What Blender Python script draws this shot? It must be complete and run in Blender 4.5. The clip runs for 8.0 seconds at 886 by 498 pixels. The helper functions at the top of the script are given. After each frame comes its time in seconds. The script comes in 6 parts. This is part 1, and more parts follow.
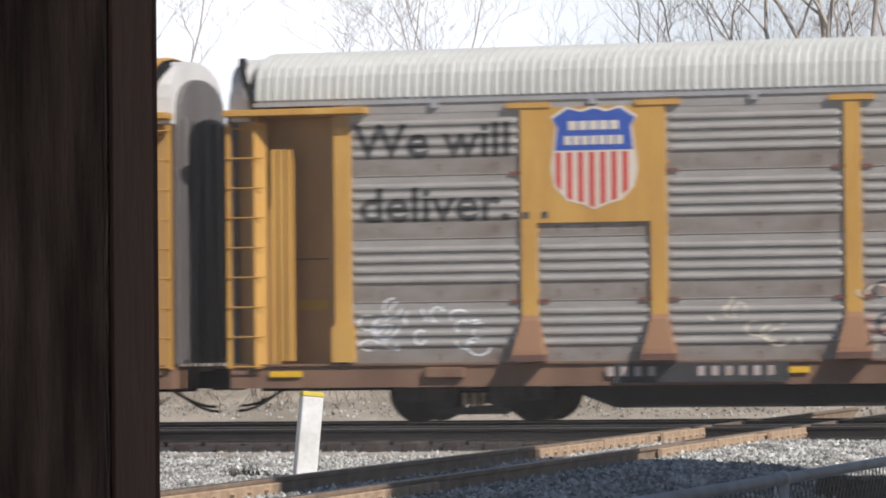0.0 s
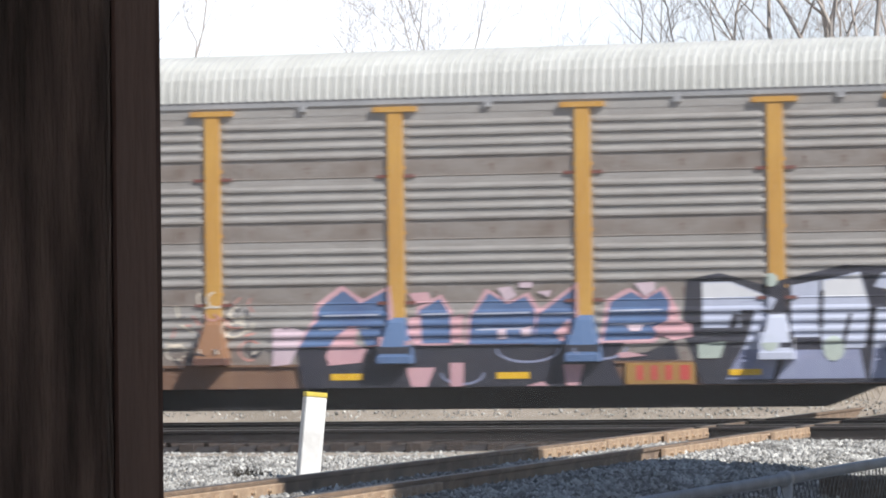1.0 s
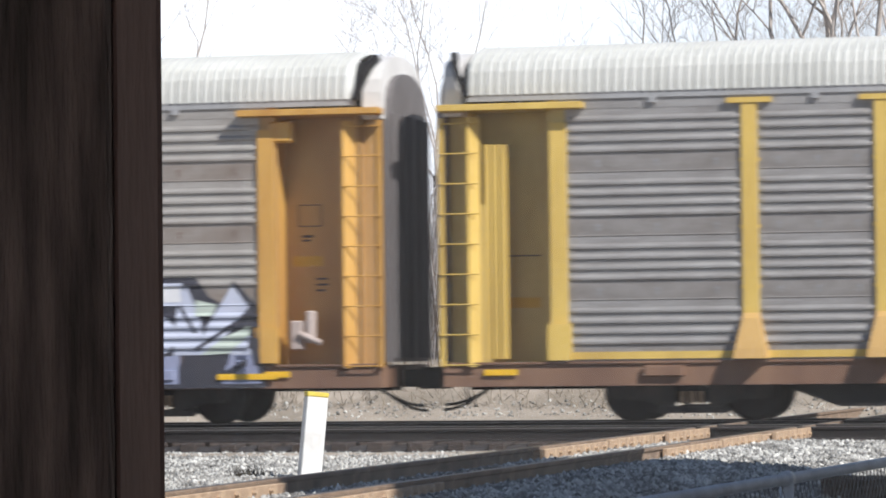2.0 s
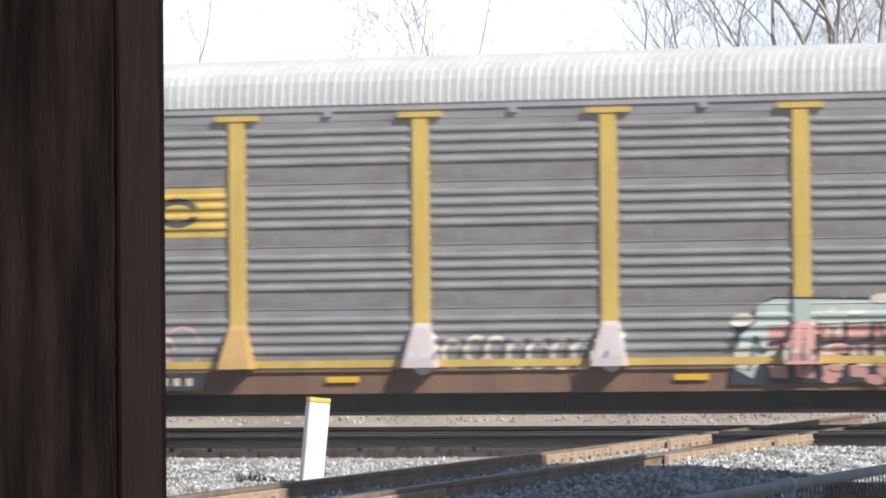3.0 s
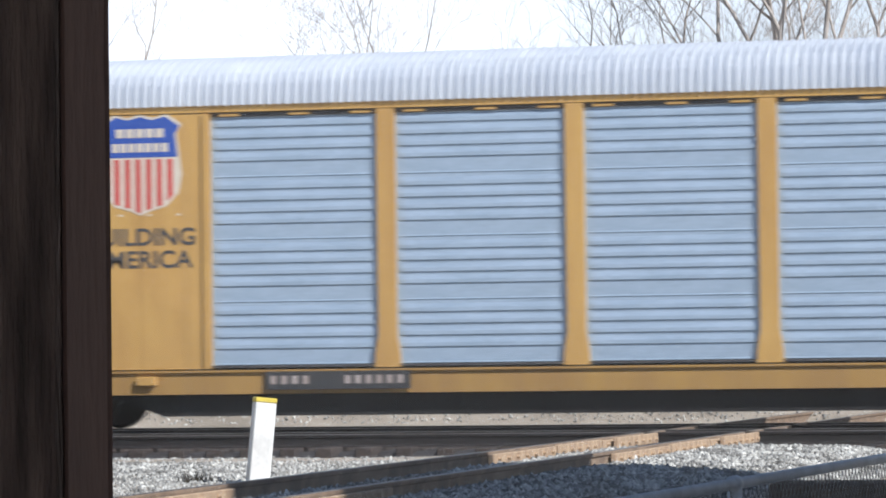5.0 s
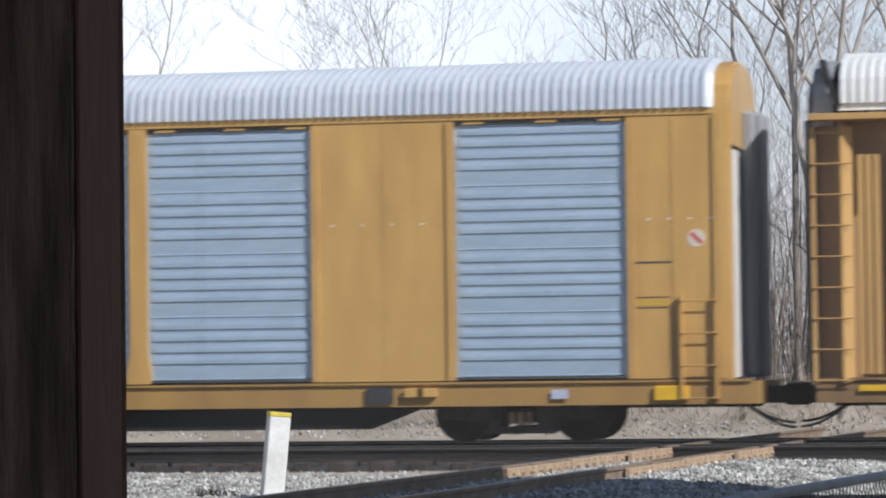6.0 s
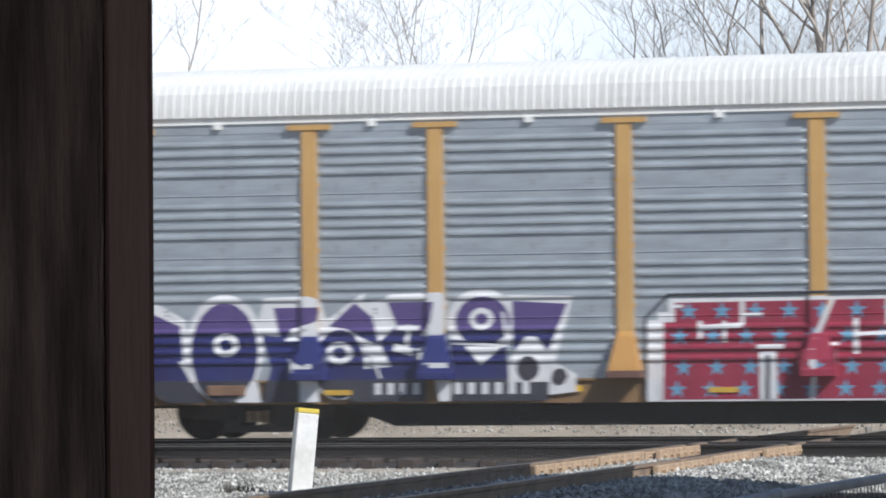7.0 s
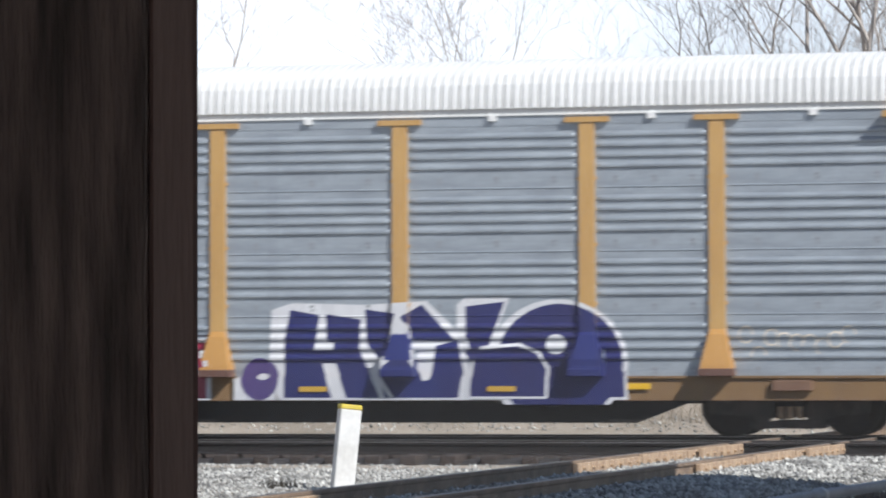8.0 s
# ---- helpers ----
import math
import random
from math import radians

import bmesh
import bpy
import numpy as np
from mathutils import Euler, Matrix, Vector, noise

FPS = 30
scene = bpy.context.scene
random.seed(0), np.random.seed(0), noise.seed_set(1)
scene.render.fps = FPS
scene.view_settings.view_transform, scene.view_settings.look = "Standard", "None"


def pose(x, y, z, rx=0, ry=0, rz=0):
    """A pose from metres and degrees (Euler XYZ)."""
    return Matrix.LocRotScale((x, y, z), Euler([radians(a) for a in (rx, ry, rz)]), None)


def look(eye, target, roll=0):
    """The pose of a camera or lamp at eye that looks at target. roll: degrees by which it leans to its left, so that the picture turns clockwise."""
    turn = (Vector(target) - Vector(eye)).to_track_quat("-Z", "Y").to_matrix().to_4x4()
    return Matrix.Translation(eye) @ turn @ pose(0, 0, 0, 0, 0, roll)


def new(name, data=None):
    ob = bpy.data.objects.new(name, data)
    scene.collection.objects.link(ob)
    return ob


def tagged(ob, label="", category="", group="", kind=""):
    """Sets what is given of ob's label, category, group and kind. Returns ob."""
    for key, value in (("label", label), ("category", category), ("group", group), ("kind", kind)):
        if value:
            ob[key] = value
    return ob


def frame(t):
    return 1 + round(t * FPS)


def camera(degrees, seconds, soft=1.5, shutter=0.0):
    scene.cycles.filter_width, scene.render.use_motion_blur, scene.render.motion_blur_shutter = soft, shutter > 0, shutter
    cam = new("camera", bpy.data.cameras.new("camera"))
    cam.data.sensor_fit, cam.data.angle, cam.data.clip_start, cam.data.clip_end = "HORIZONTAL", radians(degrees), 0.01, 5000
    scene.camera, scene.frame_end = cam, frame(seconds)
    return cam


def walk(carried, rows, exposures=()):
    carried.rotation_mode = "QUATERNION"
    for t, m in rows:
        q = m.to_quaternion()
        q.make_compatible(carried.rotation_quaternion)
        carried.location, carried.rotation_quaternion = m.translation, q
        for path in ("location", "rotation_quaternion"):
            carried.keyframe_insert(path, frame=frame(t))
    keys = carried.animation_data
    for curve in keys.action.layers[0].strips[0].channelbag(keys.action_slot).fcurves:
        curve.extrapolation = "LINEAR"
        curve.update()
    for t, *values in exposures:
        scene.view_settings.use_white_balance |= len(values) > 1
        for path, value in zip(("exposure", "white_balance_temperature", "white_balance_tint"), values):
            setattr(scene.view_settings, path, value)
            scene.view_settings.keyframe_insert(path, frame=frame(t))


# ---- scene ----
cam = camera(14.889, 8.0, soft=1.85, shutter=0.22)
# a hand-held long lens at a house window, turning a little on the spot
PATH = [
    (0.0, pose(0, 0, 1.28, 91.730, 0.600, 12.518)),
    (0.5, pose(0, 0, 1.28, 91.768, 0.717, 12.554)),
    (1.0, pose(0, 0, 1.28, 91.736, 0.660, 12.574)),
    (1.5, pose(0, 0, 1.28, 91.727, 0.606, 12.585)),
    (2.8, pose(0, 0, 1.28, 91.810, 0.664, 12.622)),
    (3.0, pose(0, 0, 1.28, 91.834, 0.541, 12.630)),
    (3.5, pose(0, 0, 1.28, 91.868, 1.042, 12.685)),
    (4.0, pose(0, 0, 1.28, 91.839, 1.042, 12.554)),
    (4.2, pose(0, 0, 1.28, 91.724, 0.994, 12.261)),
    (4.5, pose(0, 0, 1.28, 91.564, 0.867, 11.979)),
    (4.7, pose(0, 0, 1.28, 91.857, 0.739, 11.801)),
    (5.8, pose(0, 0, 1.28, 91.637, 0.719, 11.677)),
    (6.0, pose(0, 0, 1.28, 92.062, 0.688, 11.966)),
    (6.2, pose(0, 0, 1.28, 92.324, 0.652, 12.280)),
    (6.5, pose(0, 0, 1.28, 92.832, 1.044, 12.528)),
    (7.0, pose(0, 0, 1.28, 92.012, 0.513, 12.439)),
    (7.2, pose(0, 0, 1.28, 92.231, 0.893, 11.726)),
    (7.3, pose(0, 0, 1.28, 91.553, 0.561, 11.644)),
    (7.5, pose(0, 0, 1.28, 91.435, 0.139, 11.862)),
    (8.0, pose(0, 0, 1.28, 91.964, 0.182, 13.168)),
]
walk(cam, PATH, [(0.0, 0.22, 6400, 13), (0.5, 0.38, 6250, 12), (1.5, 0.5, 6230, 12), (3.0, 0.56, 6200, 12), (3.5, 0.52, 6200, 12), (4.5, 0.56, 6000, 11), (6.0, 0.14, 6050, 11), (6.5, 0.26, 6050, 10), (7.0, 0.27, 6050, 10), (7.5, 0.27, 6050, 10), (8.0, 0.34, 6100, 11)])


# ---------------------------------------------------------------- light
SUN_EL, SUN_AZ = radians(40), radians(56)          # azimuth: from the track's normal towards +x
to_sun = Vector((math.cos(SUN_EL) * math.sin(SUN_AZ), -math.cos(SUN_EL) * math.cos(SUN_AZ), math.sin(SUN_EL)))
world = bpy.data.worlds.new("sky")
scene.world = world
world.use_nodes = True
wn = world.node_tree
wn.nodes.clear()
sky = wn.nodes.new("ShaderNodeTexSky")
sky.sky_type, sky.sun_disc = "NISHITA", False
sky.sun_elevation, sky.sun_rotation = SUN_EL, math.atan2(to_sun.x, to_sun.y)
sky.air_density, sky.dust_density, sky.ozone_density = 1.2, 0.1, 4.0
# thin bright cloud over most of the sky
wco = wn.nodes.new("ShaderNodeTexCoord")
wmap = wn.nodes.new("ShaderNodeMapping")
wmap.inputs["Scale"].default_value = (1.6, 1.6, 4.0)
cloud = wn.nodes.new("ShaderNodeTexNoise")
cloud.inputs["Scale"].default_value, cloud.inputs["Detail"].default_value = 1.7, 7
cover = wn.nodes.new("ShaderNodeValToRGB")
cover.color_ramp.elements[0].position, cover.color_ramp.elements[1].position = 0.36, 0.62
cover.color_ramp.elements[0].color, cover.color_ramp.elements[1].color = (0.5, 0.5, 0.5, 1), (0.95, 0.95, 0.95, 1)
veil = wn.nodes.new("ShaderNodeMixRGB")
veil.inputs[2].default_value = (21.0, 21.8, 23.0, 1)
split = wn.nodes.new("ShaderNodeSeparateXYZ")
low = wn.nodes.new("ShaderNodeMapRange")            # the haze is thick near the horizon and thins out overhead
low.inputs["From Min"].default_value, low.inputs["From Max"].default_value = 0.11, 0.155
low.inputs["To Min"].default_value, low.inputs["To Max"].default_value = 1.0, 0.0
both = wn.nodes.new("ShaderNodeMath")
both.operation = "MULTIPLY"
wn.links.new(wco.outputs["Generated"], wmap.inputs["Vector"])
wn.links.new(wco.outputs["Generated"], split.inputs["Vector"])
wn.links.new(split.outputs["Z"], low.inputs["Value"])
wn.links.new(wmap.outputs["Vector"], cloud.inputs["Vector"])
wn.links.new(cloud.outputs["Fac"], cover.inputs["Fac"])
wn.links.new(cover.outputs["Color"], both.inputs[0])
wn.links.new(low.outputs["Result"], both.inputs[1])
wn.links.new(both.outputs["Value"], veil.inputs["Fac"])
wn.links.new(sky.outputs["Color"], veil.inputs[1])
bg = wn.nodes.new("ShaderNodeBackground")
bg.inputs["Strength"].default_value = 0.052
wout = wn.nodes.new("ShaderNodeOutputWorld")
wn.links.new(veil.outputs["Color"], bg.inputs["Color"])
wn.links.new(bg.outputs["Background"], wout.inputs["Surface"])
sun = new("sun", bpy.data.lights.new("sun", "SUN"))
sun.data.energy, sun.data.angle, sun.data.color = 4.35, radians(0.5), (1.0, 0.96, 0.89)
sun.matrix_world = look(tuple(to_sun * 80), (0, 0, 0))


# ---------------------------------------------------------------- materials
def material(name, base, second=None, rough=0.7, metal=0.0, scale=3.0, stretch=(1, 1, 1), bump=0.1, fine=60.0,
             mix=0.5, island=0.0, spec=0.5, dent=0.0):
    """Base colour broken up at two scales by stains and grain, with fine relief."""
    m = bpy.data.materials.new(name)
    m.use_nodes = True
    nt = m.node_tree
    n, l = nt.nodes, nt.links
    p = n["Principled BSDF"]
    p.inputs["Roughness"].default_value, p.inputs["Metallic"].default_value = rough, metal
    p.inputs["Specular IOR Level"].default_value = spec
    second = second or tuple(c * 0.6 for c in base)
    co = n.new("ShaderNodeTexCoord")
    mp = n.new("ShaderNodeMapping")
    mp.inputs["Scale"].default_value = stretch
    l.new(co.outputs["Object"], mp.inputs["Vector"])
    big = n.new("ShaderNodeTexNoise")
    big.inputs["Scale"].default_value, big.inputs["Detail"].default_value = scale, 6
    small = n.new("ShaderNodeTexNoise")
    small.inputs["Scale"].default_value, small.inputs["Detail"].default_value = fine, 4
    l.new(mp.outputs["Vector"], big.inputs["Vector"])
    l.new(mp.outputs["Vector"], small.inputs["Vector"])
    ramp = n.new("ShaderNodeValToRGB")
    ramp.color_ramp.elements[0].position, ramp.color_ramp.elements[1].position = 0.5 - mix * 0.3, 0.5 + mix * 0.3
    ramp.color_ramp.elements[0].color, ramp.color_ramp.elements[1].color = (*second, 1), (*base, 1)
    l.new(big.outputs["Fac"], ramp.inputs["Fac"])
    grain = n.new("ShaderNodeMapRange")
    grain.inputs["To Min"].default_value, grain.inputs["To Max"].default_value = 0.78, 1.22
    l.new(small.outputs["Fac"], grain.inputs["Value"])
    mul = n.new("ShaderNodeMixRGB")
    mul.blend_type, mul.inputs["Fac"].default_value = "MULTIPLY", 1.0
    l.new(ramp.outputs["Color"], mul.inputs[1])
    l.new(grain.outputs["Result"], mul.inputs[2])
    out = mul.outputs["Color"]
    if island:
        geo = n.new("ShaderNodeNewGeometry")
        rng = n.new("ShaderNodeMapRange")
        rng.inputs["To Min"].default_value, rng.inputs["To Max"].default_value = 1 - island, 1 + island
        l.new(geo.outputs["Random Per Island"], rng.inputs["Value"])
        mul2 = n.new("ShaderNodeMixRGB")
        mul2.blend_type, mul2.inputs["Fac"].default_value = "MULTIPLY", 1.0
        l.new(out, mul2.inputs[1])
        l.new(rng.outputs["Result"], mul2.inputs[2])
        out = mul2.outputs["Color"]
    l.new(out, p.inputs["Base Color"])
    if bump:
        b = n.new("ShaderNodeBump")
        b.inputs["Strength"].default_value, b.inputs["Distance"].default_value = bump, 0.02
        l.new(small.outputs["Fac"], b.inputs["Height"])
        l.new(b.outputs["Normal"], p.inputs["Normal"])
        if dent:                                            # shallow buckles of thin sheet
            wave, w = n.new("ShaderNodeTexNoise"), n.new("ShaderNodeBump")
            wave.inputs["Scale"].default_value, wave.inputs["Detail"].default_value = 0.9, 2
            w.inputs["Strength"].default_value, w.inputs["Distance"].default_value = 1.0, dent
            l.new(co.outputs["Object"], wave.inputs["Vector"])
            l.new(wave.outputs["Fac"], w.inputs["Height"])
            l.new(w.outputs["Normal"], b.inputs["Normal"])
    return m


M = {}
M["dark_bed"] = material("near_black_ballast", (0.045, 0.041, 0.042), (0.024, 0.021, 0.022), 0.95, scale=0.8, fine=28, bump=1.0)
M["ballast"] = material("ballast", (0.3, 0.285, 0.265), (0.17, 0.16, 0.148), 0.95, scale=0.8, fine=28, bump=1.0)
M["stone"] = material("stone", (0.54, 0.53, 0.49), (0.19, 0.183, 0.168), 0.9, scale=2, fine=40, island=0.6)
M["soil"] = material("soil", (0.42, 0.36, 0.29), (0.26, 0.22, 0.17), 0.95, scale=0.5, fine=12, bump=0.8)
M["rail"] = material("rail_steel", (0.016, 0.012, 0.012), (0.01, 0.008, 0.008), 0.85, 0.0, scale=4, fine=50)
M["cross_rail"] = material("tan_rust_rail", (0.29, 0.21, 0.145), (0.17, 0.12, 0.085), 0.8, 0.1, scale=4, fine=50)
M["railhead"] = material("worn_steel", (0.42, 0.4, 0.38), (0.25, 0.22, 0.2), 0.35, 0.9, scale=3, stretch=(0.3, 3, 1))
M["rust"] = material("rusty_steel", (0.52, 0.38, 0.25), (0.34, 0.23, 0.15), 0.8, 0.1, scale=6, fine=50)
M["tie"] = material("creosoted_wood", (0.07, 0.052, 0.044), (0.03, 0.024, 0.022), 0.9, scale=5, stretch=(4, 0.6, 4), fine=40, bump=0.6)
M["white"] = material("white_paint", (0.82, 0.82, 0.8), (0.66, 0.65, 0.62), 0.6, scale=3, fine=30, bump=0.1)
M["cap"] = material("yellow_cap", (0.75, 0.6, 0.08), (0.6, 0.45, 0.06), 0.6, scale=8)
M["frame_wood"] = material("dark_stained_wood", (0.2, 0.152, 0.142), (0.06, 0.048, 0.047), 0.5, scale=14, stretch=(9, 9, 0.9), fine=90, bump=0.5)
M["frame_trim"] = material("red_brown_trim", (0.175, 0.115, 0.102), (0.13, 0.085, 0.077), 0.5, scale=5, stretch=(9, 9, 0.7), fine=60, bump=0.2)
M["plaster"] = material("dim_plaster", (0.3, 0.28, 0.25), (0.24, 0.22, 0.2), 0.9, scale=2)
M["floorwood"] = material("floor_boards", (0.2, 0.12, 0.07), (0.12, 0.07, 0.04), 0.5, scale=3, stretch=(1, 8, 1))
M["siding"] = material("pale_siding", (0.5, 0.48, 0.44), (0.42, 0.4, 0.37), 0.8, scale=2)
M["shingle"] = material("roof_shingle", (0.1, 0.09, 0.085), (0.06, 0.055, 0.05), 0.9, scale=2)
M["pipe"] = material("galvanised_pipe", (0.66, 0.69, 0.72), (0.5, 0.53, 0.56), 0.4, 0.3, scale=6, fine=80, bump=0.1)
M["wire"] = material("dull_fence_wire", (0.14, 0.14, 0.14), (0.08, 0.075, 0.07), 0.6, 0.4, scale=6, fine=80, bump=0)
M["bark"] = material("grey_bark", (0.6, 0.54, 0.49), (0.38, 0.33, 0.29), 0.95, scale=3, stretch=(3, 3, 0.5), fine=30, bump=0.8)
M["trunk_bark"] = material("rough_brown_bark", (0.34, 0.29, 0.25), (0.15, 0.125, 0.105), 0.95, scale=5, stretch=(3, 3, 0.5), fine=24, bump=1.0)
M["twig"] = material("pale_twigs", (0.76, 0.72, 0.7), (0.58, 0.54, 0.52), 0.95, scale=0.6, fine=20, bump=0, island=0.35)
M["thicket"] = material("brown_thicket", (0.24, 0.19, 0.15), (0.12, 0.095, 0.08), 0.95, scale=0.6, fine=20, bump=0, island=0.4)
M["dead"] = material("dry_weeds", (0.45, 0.39, 0.31), (0.3, 0.25, 0.19), 0.95, scale=2, fine=20, bump=0, island=0.35)
M["weed"] = material("dark_weeds", (0.06, 0.05, 0.035), (0.03, 0.026, 0.02), 0.95, bump=0)
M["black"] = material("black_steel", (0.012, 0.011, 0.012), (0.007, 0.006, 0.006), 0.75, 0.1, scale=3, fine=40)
M["wheel"] = material("wheel_steel", (0.035, 0.03, 0.028), (0.018, 0.016, 0.014), 0.7, 0.4, scale=4, fine=40)
M["truck"] = material("grimy_truck_steel", (0.07, 0.058, 0.052), (0.03, 0.026, 0.025), 0.8, 0.1, scale=5, fine=40)
M["rubber"] = material("rubber_hose", (0.03, 0.03, 0.03), None, 0.8)


def clear_material(name, fac, shader, colour):
    m = bpy.data.materials.new(name)
    m.use_nodes = True
    n, l = m.node_tree.nodes, m.node_tree.links
    n.remove(n["Principled BSDF"])
    a, b, x = n.new("ShaderNodeBsdfTransparent"), n.new(shader), n.new("ShaderNodeMixShader")
    b.inputs["Color"].default_value = (*colour, 1)
    x.inputs["Fac"].default_value = fac
    l.new(a.outputs[0], x.inputs[1])
    l.new(b.outputs[0], x.inputs[2])
    l.new(x.outputs[0], n["Material Output"].inputs["Surface"])
    return m


M["glass"] = clear_material("window_glass", 0.04, "ShaderNodeBsdfGlossy", (1, 1, 1))
M["pane_reflection"] = clear_material("reflection_streak", 0.018, "ShaderNodeBsdfTranslucent", (1.0, 1.0, 1.0))


def paint(name, base, dirt, rough=0.5, mix=0.8, metal=0.0, dent=0.0):
    """Weathered paint: streaks that run down and a speckle of grime."""
    return material(name, base, dirt, rough, metal, scale=1.3, stretch=(1.5, 1.5, 0.35), fine=35, bump=0.06, mix=mix, dent=dent)


def zinc(name, base, dirt, rough, metal, band=0.0, band_colour=(0.6, 0.5, 0.44)):
    """Galvanised steel with a cloudy bloom and grime. band: road dirt that sticks to the plain foot of each sheet."""
    m = material(name, base, dirt, rough, metal, scale=2.4, stretch=(0.35, 0.35, 2.0), fine=22, bump=0.08, mix=0.95, dent=0.03)
    if band:
        n, l = m.node_tree.nodes, m.node_tree.links
        p = n["Principled BSDF"]
        before = p.inputs["Base Color"].links[0].from_socket
        co, xyz, noisy = n.new("ShaderNodeTexCoord"), n.new("ShaderNodeSeparateXYZ"), n.new("ShaderNodeTexNoise")
        noisy.inputs["Scale"].default_value, noisy.inputs["Detail"].default_value = 1.8, 5
        edge, amount, mul = n.new("ShaderNodeMapRange"), n.new("ShaderNodeMath"), n.new("ShaderNodeMixRGB")
        edge.inputs["From Min"].default_value, edge.inputs["From Max"].default_value = 0.24, 0.36
        edge.inputs["To Min"].default_value, edge.inputs["To Max"].default_value = band, 0.0
        amount.operation = "MULTIPLY"
        mul.blend_type = "MULTIPLY"
        mul.inputs[2].default_value = (*band_colour, 1)
        l.new(co.outputs["Object"], xyz.inputs["Vector"])
        l.new(co.outputs["Object"], noisy.inputs["Vector"])
        l.new(xyz.outputs["Z"], edge.inputs["Value"])
        l.new(edge.outputs["Result"], amount.inputs[0])
        l.new(noisy.outputs["Fac"], amount.inputs[1])
        l.new(amount.outputs["Value"], mul.inputs["Fac"])
        l.new(before, mul.inputs[1])
        l.new(mul.outputs["Color"], p.inputs["Base Color"])
    return m


M["paint_a"] = paint("orange_yellow_paint", (0.6, 0.35, 0.085), (0.44, 0.22, 0.05))
M["paint_b"] = paint("lemon_yellow_paint", (0.68, 0.48, 0.12), (0.5, 0.33, 0.08))
M["paint_c"] = paint("armour_yellow_paint", (0.6, 0.365, 0.11), (0.46, 0.26, 0.08), 0.42, dent=0.05)
M["paint_d"] = paint("tan_yellow_paint", (0.58, 0.36, 0.13), (0.46, 0.26, 0.09))
M["plate_a"] = paint("dull_yellow_plate", (0.52, 0.33, 0.12), (0.38, 0.22, 0.09))
M["plate_b"] = paint("dull_lemon_plate", (0.58, 0.46, 0.17), (0.44, 0.33, 0.12))
M["plate_d"] = paint("dull_tan_plate", (0.52, 0.33, 0.15), (0.36, 0.22, 0.12))
M["foot_a"] = paint("rust_stained_foot", (0.3, 0.16, 0.085), (0.2, 0.1, 0.06))
M["foot_b"] = paint("grimy_lemon_foot", (0.55, 0.35, 0.12), (0.42, 0.24, 0.09))
M["foot_d"] = paint("grimy_tan_foot", (0.5, 0.27, 0.08), (0.36, 0.18, 0.06))
M["zinc_a"] = zinc("dull_brown_zinc", (0.43, 0.41, 0.385), (0.3, 0.275, 0.25), 0.48, 0.25, 1.2)
M["zinc_b"] = zinc("dull_grey_zinc", (0.385, 0.375, 0.365), (0.22, 0.205, 0.195), 0.48, 0.25, 1.0, (0.66, 0.6, 0.56))
M["zinc_c"] = zinc("bright_blue_zinc", (0.46, 0.56, 0.68), (0.33, 0.42, 0.52), 0.4, 0.3)
M["zinc_d"] = zinc("blue_grey_zinc", (0.47, 0.515, 0.555), (0.26, 0.29, 0.325), 0.42, 0.35)
M["roof_a"] = paint("chalky_roof_steel", (0.66, 0.66, 0.62), (0.55, 0.55, 0.51), 0.6)
M["roof_c"] = paint("galvanised_roof", (0.8, 0.83, 0.87), (0.68, 0.72, 0.78), 0.4, metal=0.25)
M["roof_d"] = paint("white_roof_paint", (0.87, 0.87, 0.85), (0.77, 0.77, 0.75), 0.5)
M["rust_red"] = paint("rust_red_primer", (0.22, 0.085, 0.07), (0.15, 0.065, 0.055), 0.8)
M["eave"] = paint("grey_eave_rail", (0.36, 0.36, 0.37), (0.28, 0.28, 0.28), 0.6)
M["sill_a"] = paint("rust_brown_sill", (0.25, 0.145, 0.09), (0.14, 0.075, 0.05), 0.7)
M["sill_d"] = paint("brown_yellow_sill", (0.26, 0.155, 0.065), (0.17, 0.1, 0.05), 0.7)
M["sill_dark"] = paint("dark_rust_plate", (0.15, 0.075, 0.055), (0.1, 0.055, 0.045), 0.8)
M["sill_c"] = paint("dusty_yellow_sill", (0.44, 0.26, 0.07), (0.3, 0.17, 0.06), 0.7)
M["end_grey"] = paint("grey_end_door", (0.36, 0.37, 0.39), (0.25, 0.25, 0.26), 0.6)
M["end_dark"] = paint("dark_end_door", (0.17, 0.155, 0.152), (0.11, 0.1, 0.098), 0.6)
M["end_white"] = paint("white_end_sheet", (0.75, 0.73, 0.7), (0.6, 0.58, 0.55), 0.6)
M["bolt_stain"] = paint("rusty_bolt_stain", (0.16, 0.1, 0.085), (0.24, 0.18, 0.15), 0.8)
M["bolt_dull"] = paint("dull_bolt_head", (0.24, 0.25, 0.26), (0.32, 0.33, 0.34), 0.7)
M["notice"] = paint("yellow_notice", (0.6, 0.38, 0.05), (0.5, 0.3, 0.05))
M["tape"] = material("yellow_reflector", (0.8, 0.5, 0.02), (0.7, 0.4, 0.02), 0.4, scale=6)
M["navy"] = paint("navy_paint", (0.018, 0.027, 0.145), (0.022, 0.02, 0.09), 0.5)
M["blue"] = paint("shield_blue_paint", (0.04, 0.1, 0.42), (0.03, 0.08, 0.34), 0.5)
M["red"] = paint("shield_red_paint", (0.6, 0.07, 0.06), (0.5, 0.08, 0.07), 0.5)
M["cream"] = paint("cream_paint", (0.72, 0.66, 0.56), (0.58, 0.5, 0.4), 0.5)
# also colours the strips painted as shadow along the bay edges
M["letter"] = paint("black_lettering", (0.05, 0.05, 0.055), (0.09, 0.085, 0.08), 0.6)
M["panel_black"] = paint("black_number_panel", (0.03, 0.03, 0.035), (0.05, 0.05, 0.05), 0.6)
